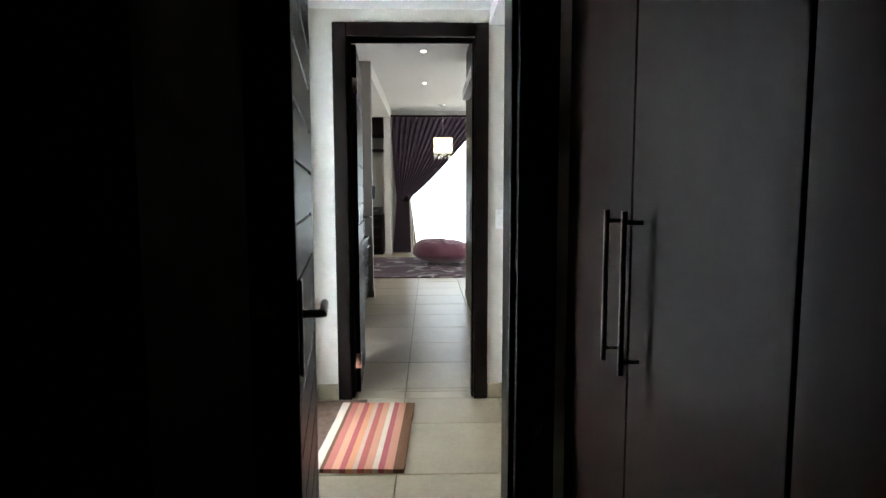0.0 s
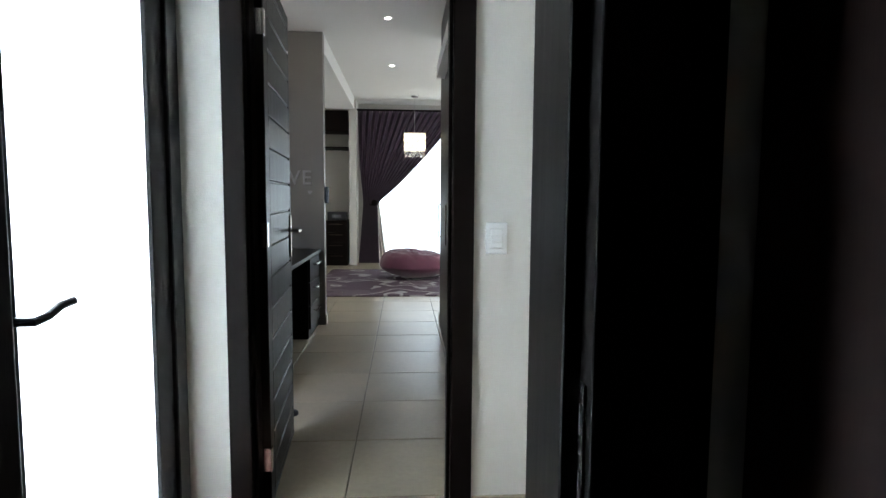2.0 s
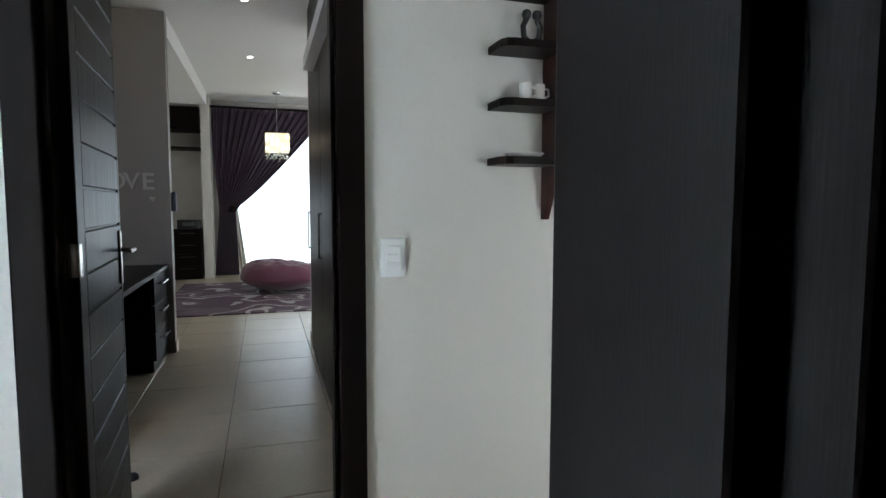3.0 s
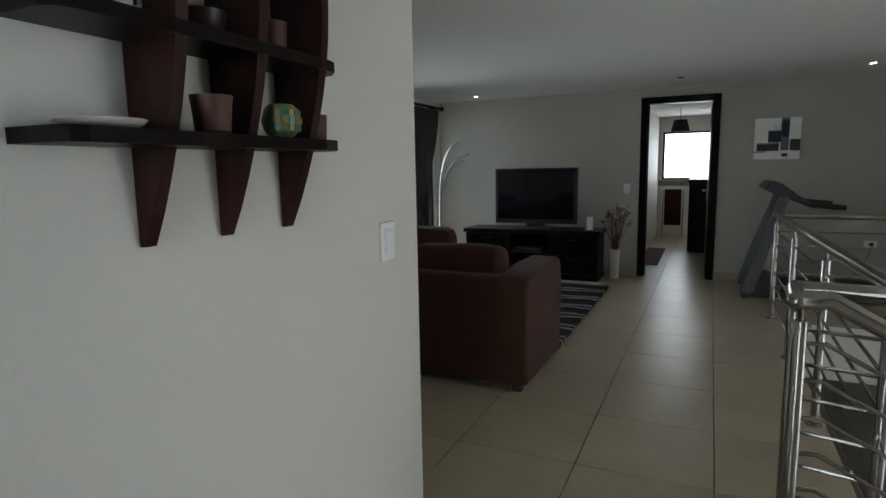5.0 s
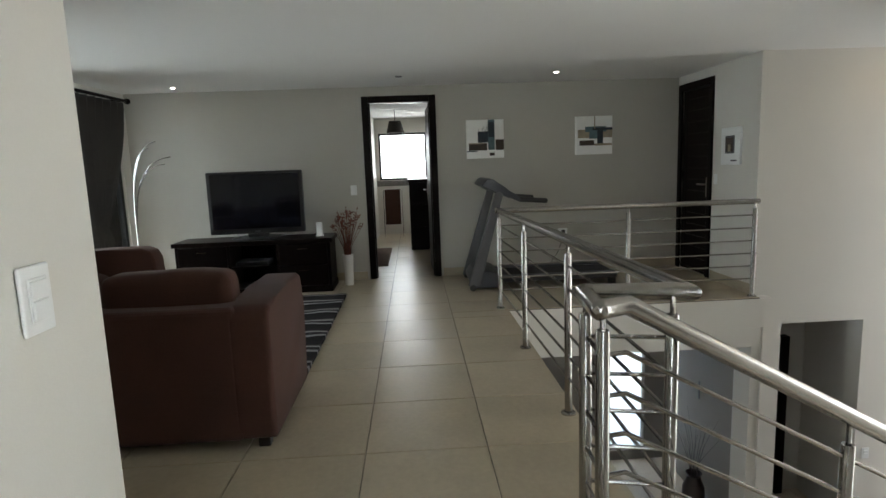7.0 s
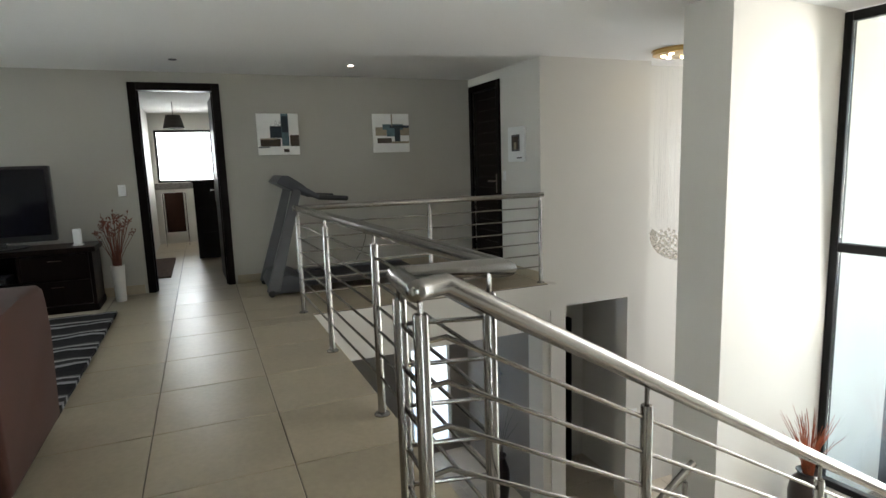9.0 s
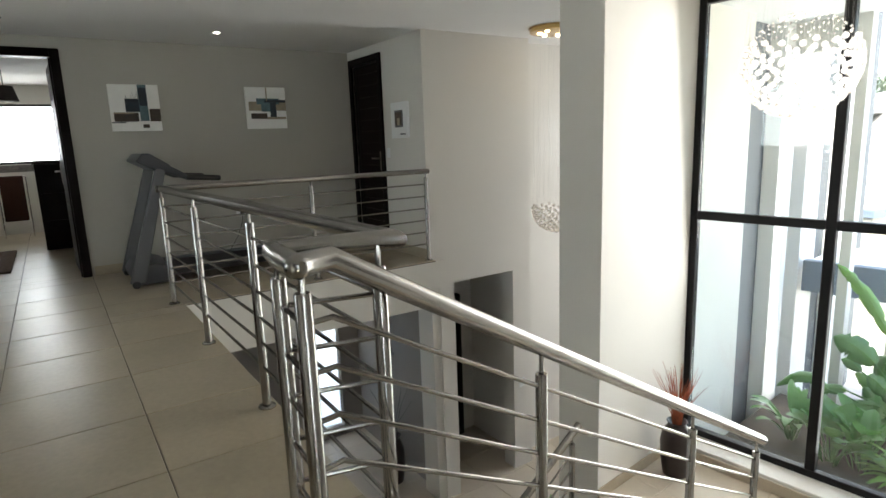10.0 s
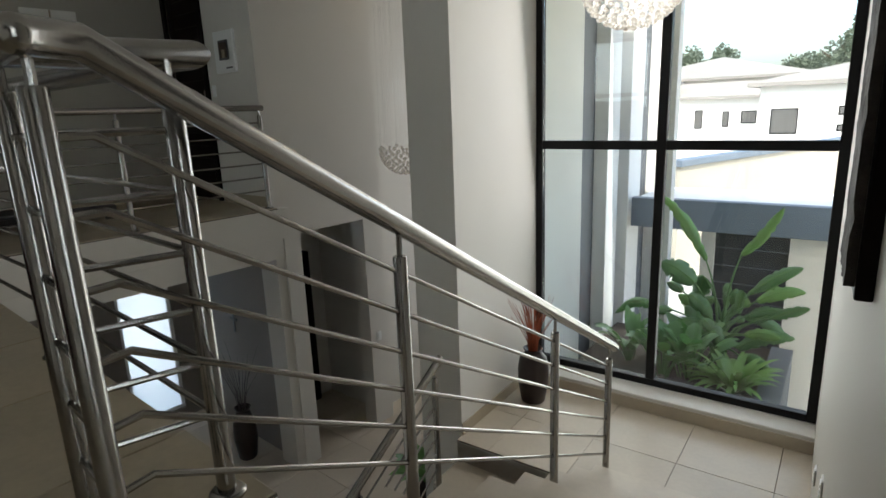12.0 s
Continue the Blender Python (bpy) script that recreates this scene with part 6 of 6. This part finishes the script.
# bright sky haze beyond the small windows
for name, lo, hi in (("backdrop_bedroom", (-3.0, 14.0, -2.5), (8.0, 14.05, 6.0)), ("backdrop_far_room", (15.0, -0.5, -0.5), (15.05, 5.5, 4.0)), ("backdrop_living", (3.0, 9.0, -1.0), (10.5, 9.05, 3.4))):
    structure(name, box(lo, hi), BACKDROP_SOFT if "bedroom" in name else BACKDROP, "plain bright sky seen through a window", "backdrop")

# ---------------------------------------------------------------- outside the tall window
structure("ground", box((-400, -600, GROUND - 0.4), (400, 400, GROUND - 0.12)), PAVING, "pale paved ground outside the house", "ground")
structure("garden_bed", box((-0.58, -6.1, GROUND - 0.12), (1.23, -3.64, -2.0)), SOIL, "raised garden bed filled with dark soil", "garden bed", STAIR)
pl = thing("planter_wall", "low grey plastered planter wall", "planter", m=STAIR)
part("kerb", box((-0.80, -6.1, GROUND - 0.12), (-0.58, -3.64, -1.96), 0.008), PLASTER_GREY, pl)
ow = thing("garden_side_wall", "cream garden wall with white and grey bands for window reflections", "garden wall", m=STAIR)
part("wall_face", box((1.25, -4.8, GROUND - 0.12), (1.45, -3.63, 3.2)), PLASTER_OUT, ow)
# Solid grey and white bands built in place of reflections on the stair window
part("recess", box((1.42, -9.6, GROUND - 0.12), (1.60, -4.8, 3.2)), PLASTER_GREY, ow, "grey band standing in for a reflection in the window glass")
for s0, s1 in ((5.6, 6.0), (6.43, 6.95), (7.8, 8.4)):
    part("reflection_band", box((1.25, -s1, GROUND - 0.12), (1.42, -s0, 3.2), 0.006, 1), PLASTER_WHITE, ow, "white band standing in for a reflection in the window glass")
pav = thing("garden_pavilion", "flat-roofed garden pavilion with a grey fascia and dark slatted wall", "pavilion", m=STAIR)
part("cream_wall", box((-3.6, -6.75, GROUND - 0.12), (-0.63, -6.55, -0.74)), PLASTER_OUT, pav)
part("pier", box((0.18, -6.80, GROUND - 0.12), (0.34, -6.55, -0.74)), PLASTER_OUT, pav)
for i in range(10):
    z0 = GROUND - 0.1 + i * 0.225
    part("slat", box((-0.63, -6.66, z0), (0.18, -6.60, z0 + 0.215), 0.006, 1), SLAT_DARK, pav)
part("fascia", box((-3.8, -6.55, -0.74), (1.20, -6.42, -0.36), 0.006, 1), ROOF_GREY, pav, "blue-grey fascia board")
part("roof_deck", box((-3.8, -7.8, -0.52), (1.20, -6.55, -0.40)), PLASTER_WHITE, pav, "white flat roof")
pool = thing("swimming_pool", "turquoise swimming pool with pale coping", "swimming pool", m=STAIR)
part("water", box((2.4, -18.5, GROUND - 0.12), (7.5, -12.6, GROUND - 0.09)), WATER, pool)
for lo, hi in (((2.1, -12.6, GROUND - 0.12), (7.8, -12.25, GROUND - 0.02)), ((2.1, -18.9, GROUND - 0.12), (7.8, -18.5, GROUND - 0.02)), ((2.1, -18.5, GROUND - 0.12), (2.4, -12.6, GROUND - 0.02)), ((7.5, -18.5, GROUND - 0.12), (7.8, -12.6, GROUND - 0.02))):
    part("coping", box(lo, hi, 0.02), PLASTER_WHITE, pool)
gw2 = thing("garden_wall", "cream garden wall coloured darker for shade, with a grey coping", "garden wall", m=STAIR @ Matrix.Translation((2.1, -12.2, 0)) @ Matrix.Rotation(math.atan2(-8.58, -2.94), 4, "Z"))
# The wall's shade is in its plaster colour
part("wall_body", box((0, -0.22, GROUND - 0.12), (17, 0, -0.55)), PLASTER_SHADED, gw2)
part("coping", box((-0.05, -0.28, -0.55), (17.05, 0.06, -0.40), 0.01, 1), ROOF_GREY, gw2, "blue-grey coping")
bwall = thing("boundary_wall", "long white boundary wall beyond the garden", "boundary wall", m=STAIR)
part("wall_body", box((-30, -24.3, GROUND - 0.12), (30, -24.0, -0.9)), PLASTER_WHITE, bwall)
part("coping", box((-30, -24.36, -0.9), (30, -23.94, -0.82), 0.01, 1), ROOF_GREY, bwall)
clump("pool_shrub", "small green shrub beside the pool", STAIR @ Matrix.Translation((2.2, -19.6, GROUND - 0.12)), 60, 0.7, 0.10, 1.2, LEAF_LIME, 55, 0.4, 0.7)


def hip_roof(bm, x0, y0, x1, y1, z, h, over=0.5):
    x0, y0, x1, y1 = x0 - over, y0 - over, x1 + over, y1 + over
    r = min(x1 - x0, y1 - y0) / 2
    if x1 - x0 > y1 - y0:
        ridge = ((x0 + r, (y0 + y1) / 2), (x1 - r, (y0 + y1) / 2))
    else:
        ridge = (((x0 + x1) / 2, y0 + r), ((x0 + x1) / 2, y1 - r))
    base = [bm.verts.new((x, y, z)) for x, y in ((x0, y0), (x1, y0), (x1, y1), (x0, y1))]
    low = [bm.verts.new((x, y, z - 0.18)) for x, y in ((x0, y0), (x1, y0), (x1, y1), (x0, y1))]
    a, b = bm.verts.new((*ridge[0], z + h)), bm.verts.new((*ridge[1], z + h))
    for i in range(4):
        bm.faces.new((low[i], low[(i + 1) % 4], base[(i + 1) % 4], base[i]))
    bm.faces.new(low[::-1])
    if x1 - x0 > y1 - y0:
        for f in ((base[0], base[1], b, a), (base[1], base[2], b), (base[2], base[3], a, b), (base[3], base[0], a)):
            bm.faces.new(f)
    else:
        for f in ((base[0], base[1], a), (base[1], base[2], b, a), (base[2], base[3], b), (base[3], base[0], a, b)):
            bm.faces.new(f)


def house(label, blocks, wins, m):
    h = thing("house", label, "house", "houses across the garden", m=m)
    for x0, y0, x1, y1, z0, z1, rh in blocks:
        part("wall_block", box((x0, y0, z0), (x1, y1, z1)), PLASTER_WHITE, h)
        bm = bmesh.new()
        hip_roof(bm, x0, y0, x1, y1, z1 + 0.18, rh)
        part("roof", bm, ROOF_TILE, h, "pale tiled hip roof")
    for x0, x1, z0, z1, y in wins:
        w = part("window", box((x0, y - 0.02, z0), (x1, y + 0.04, z1), 0.01, 1), ALU, h)
        part("pane", box((x0 + 0.06, y + 0.03, z0 + 0.06), (x1 - 0.06, y + 0.05, z1 - 0.06)), PANE_FAR, w, "dark glass")
    return h


HZ = GROUND - 0.12
house("white two-storey house with stepped tiled roofs", [(1.5, -58, 14, -44, HZ, 2.2, 1.7), (3.0, -44, 10.5, -41, HZ, 0.9, 0.9), (9.5, -46, 22, -40, HZ, 1.9, 1.5)],
      [(3.6, 4.6, 1.1, 1.8, -44), (6.0, 6.5, 1.0, 1.8, -44), (7.2, 8.0, 1.0, 1.7, -44), (4.0, 4.9, -0.7, 0.1, -41), (5.6, 6.0, -0.9, 0.1, -41), (7.2, 7.7, -1.0, 0.2, -41), (9.9, 11.3, -1.1, 0.4, -40), (12.5, 13.6, 0.7, 1.5, -40), (15, 16.2, 0.7, 1.5, -40)], STAIR)
house("cream single-storey house with a tiled roof", [(-14, -40, 2.6, -30, HZ, 1.35, 1.2)],
      [(1.0, 2.1, -0.8, 0.35, -30), (-0.9, -0.5, 0.0, 0.4, -30), (-0.9, -0.5, -0.7, -0.4, -30), (-5, -3.4, -0.8, 0.4, -30)], STAIR)


def tree(label, u, v, z, height, crown, seed):
    r = random.Random(seed)
    t = thing("tree", label, "tree", "trees behind the houses", m=STAIR @ Matrix.Translation((u, v, z)))
    bm = tube(bmesh.new(), [(0, 0, 0), (0.1, 0.05, height * 0.3), (0.0, 0.2, height * 0.6)], [0.35, 0.26, 0.16], 8)
    for k in range(6):
        a = k * 1.1
        tube(bm, [(0.0, 0.1, height * (0.32 + 0.05 * k)), (math.cos(a) * crown * 0.4, math.sin(a) * crown * 0.4, height * 0.62), (math.cos(a) * crown * 0.75, math.sin(a) * crown * 0.75, height * 0.75)], [0.14, 0.09, 0.03], 6)
    part("trunk", bm, BARK, t, smooth=True)
    verts, faces = [], []
    for k in range(26):
        a, q = r.uniform(0, 6.283), math.sqrt(r.random())
        c = Vector((math.cos(a) * crown * q * 0.85, math.sin(a) * crown * q * 0.85, height * (0.62 + 0.34 * r.random() * (1.1 - q * 0.6))))
        rad = crown * r.uniform(0.18, 0.34)
        for _ in range(150):
            d = Vector((r.gauss(0, 1), r.gauss(0, 1), r.gauss(0, 0.8))).normalized() * rad * r.uniform(0.6, 1.05)
            s = r.uniform(0.12, 0.24)
            e1 = Vector((r.uniform(-1, 1), r.uniform(-1, 1), r.uniform(-1, 1))).normalized()
            e2 = e1.orthogonal().normalized()
            i = len(verts)
            verts += [tuple(c + d + e1 * s), tuple(c + d + e2 * s * 0.6), tuple(c + d - e1 * s), tuple(c + d - e2 * s * 0.6)]
            faces.append((i, i + 1, i + 2, i + 3))
    me = bpy.data.meshes.new("crown")
    me.from_pydata(verts, [], faces)
    me.materials.append(LEAF_TREE)
    ob = new("crown", me)
    ob.parent = t
    tagged(ob, "leafy crown with gaps", kind="stuff")


tree("tall leafy tree behind the houses", 12.5, -70, HZ, 10.5, 3.4, 61)
tree("tall leafy tree behind the houses", 17.0, -72, HZ, 9.5, 3.6, 62)
tree("broad leafy tree behind the cream house", -1.0, -62, HZ, 10.5, 4.0, 63)
tree("broad leafy tree behind the cream house", 2.8, -68, HZ, 8.6, 3.6, 64)

# ---------------------------------------------------------------- floor tiles, last
TILE_MESHES = {}


def tile_mesh(w, h, mat):
    key = (round(w, 3), round(h, 3), mat.name)
    if key not in TILE_MESHES:
        bm = bmesh.new()
        a, b, t = w / 2, h / 2, 0.0025
        lo = [bm.verts.new((x, y, -0.008)) for x, y in ((-a, -b), (a, -b), (a, b), (-a, b))]
        mid = [bm.verts.new((x, y, -t)) for x, y in ((-a, -b), (a, -b), (a, b), (-a, b))]
        top = [bm.verts.new((x, y, 0)) for x, y in ((-a + t, -b + t), (a - t, -b + t), (a - t, b - t), (-a + t, b - t))]
        for r0, r1 in ((lo, mid), (mid, top)):
            for i in range(4):
                bm.faces.new((r0[i], r0[(i + 1) % 4], r1[(i + 1) % 4], r1[i]))
        bm.faces.new(top)
        TILE_MESHES[key] = mesh_of("tile", bm, mat)
    return TILE_MESHES[key]


def lay(floor, x0, y0, x1, y1, mat, z=0.0, ox=0.42, oy=0.215, size=0.6, joint=0.0045):
    rnd = random.Random(7)
    i = math.floor((x0 - ox) / size)
    while ox + i * size < x1:
        j = math.floor((y0 - oy) / size)
        while oy + j * size < y1:
            a0, a1 = max(x0, ox + i * size), min(x1, ox + (i + 1) * size)
            b0, b1 = max(y0, oy + j * size), min(y1, oy + (j + 1) * size)
            if a1 - a0 > 0.03 and b1 - b0 > 0.03:
                ob = new("tile", tile_mesh(a1 - a0 - joint, b1 - b0 - joint, mat))
                ob.parent = floor
                ob.location = ((a0 + a1) / 2, (b0 + b1) / 2, z + rnd.uniform(-0.0006, 0.0006))
            j += 1
        i += 1


def lay_union(floor, rects, mat, ox=0.42, oy=0.215, size=0.6, joint=0.0045):
    """Tiles on one grid over several rectangles that touch, with no cut along their seams."""
    for i in range(-2, 16):
        for j in range(-4, 11):
            cx, cy = ox + i * size, oy + j * size
            cuts = [(max(x0, cx), max(y0, cy), min(x1, cx + size), min(y1, cy + size)) for x0, y0, x1, y1 in rects]
            cuts = [c for c in cuts if c[2] - c[0] > 0.02 and c[3] - c[1] > 0.02]
            if not cuts:
                continue
            whole = (min(c[0] for c in cuts), min(c[1] for c in cuts), max(c[2] for c in cuts), max(c[3] for c in cuts))
            area = sum((c[2] - c[0]) * (c[3] - c[1]) for c in cuts)
            if abs((whole[2] - whole[0]) * (whole[3] - whole[1]) - area) < 1e-4:
                cuts = [whole]
            for a0, b0, a1, b1 in cuts:
                ob = new("tile", tile_mesh(a1 - a0 - joint, b1 - b0 - joint, mat))
                ob.parent = floor
                ob.location = ((a0 + a1) / 2, (b0 + b1) / 2, 0)


lay_union(FLOOR, [(-0.18, 1.70, 2.98, 3.02), (2.98, 1.47, 6.62, 3.02), (6.62, -0.97, 8.43, 3.02), (2.56, 3.02, 8.43, 5.65)], TILE)
lay(FLOOR_BED, -1.0, 3.15, 1.18, 12.65, TILE)
lay(FLOOR_BED, 1.18, 6.85, 4.5, 12.65, TILE)
lay(FLOOR_BED, 0.07, 3.02, 0.875, 3.15, TILE)
lay(FLOOR_DRESS, -0.95, -0.8, 1.70, 1.70, TILE)
lay(FLOOR_FAR, 8.55, 1.22, 13.1, 3.05, TILE)
lay(FLOOR_FAR, 8.43, 2.09, 8.55, 2.83, TILE)
lay(FLOOR_HEAD, -1.15, 0.55, 0.12, 0.72, TILE, ox=-0.4, oy=0.12)
lay(FLOOR_HALF, -1.15, -3.28, 1.155, -2.13, TILE_PALE, LAND, ox=-0.32, oy=-3.28, joint=0.003)
GF = bpy.data.objects["ground_floor"]
lay(GF, 3.0, -4.6, 8.9, 1.47, TILE_PALE, GROUND, ox=0.1, oy=0.1)
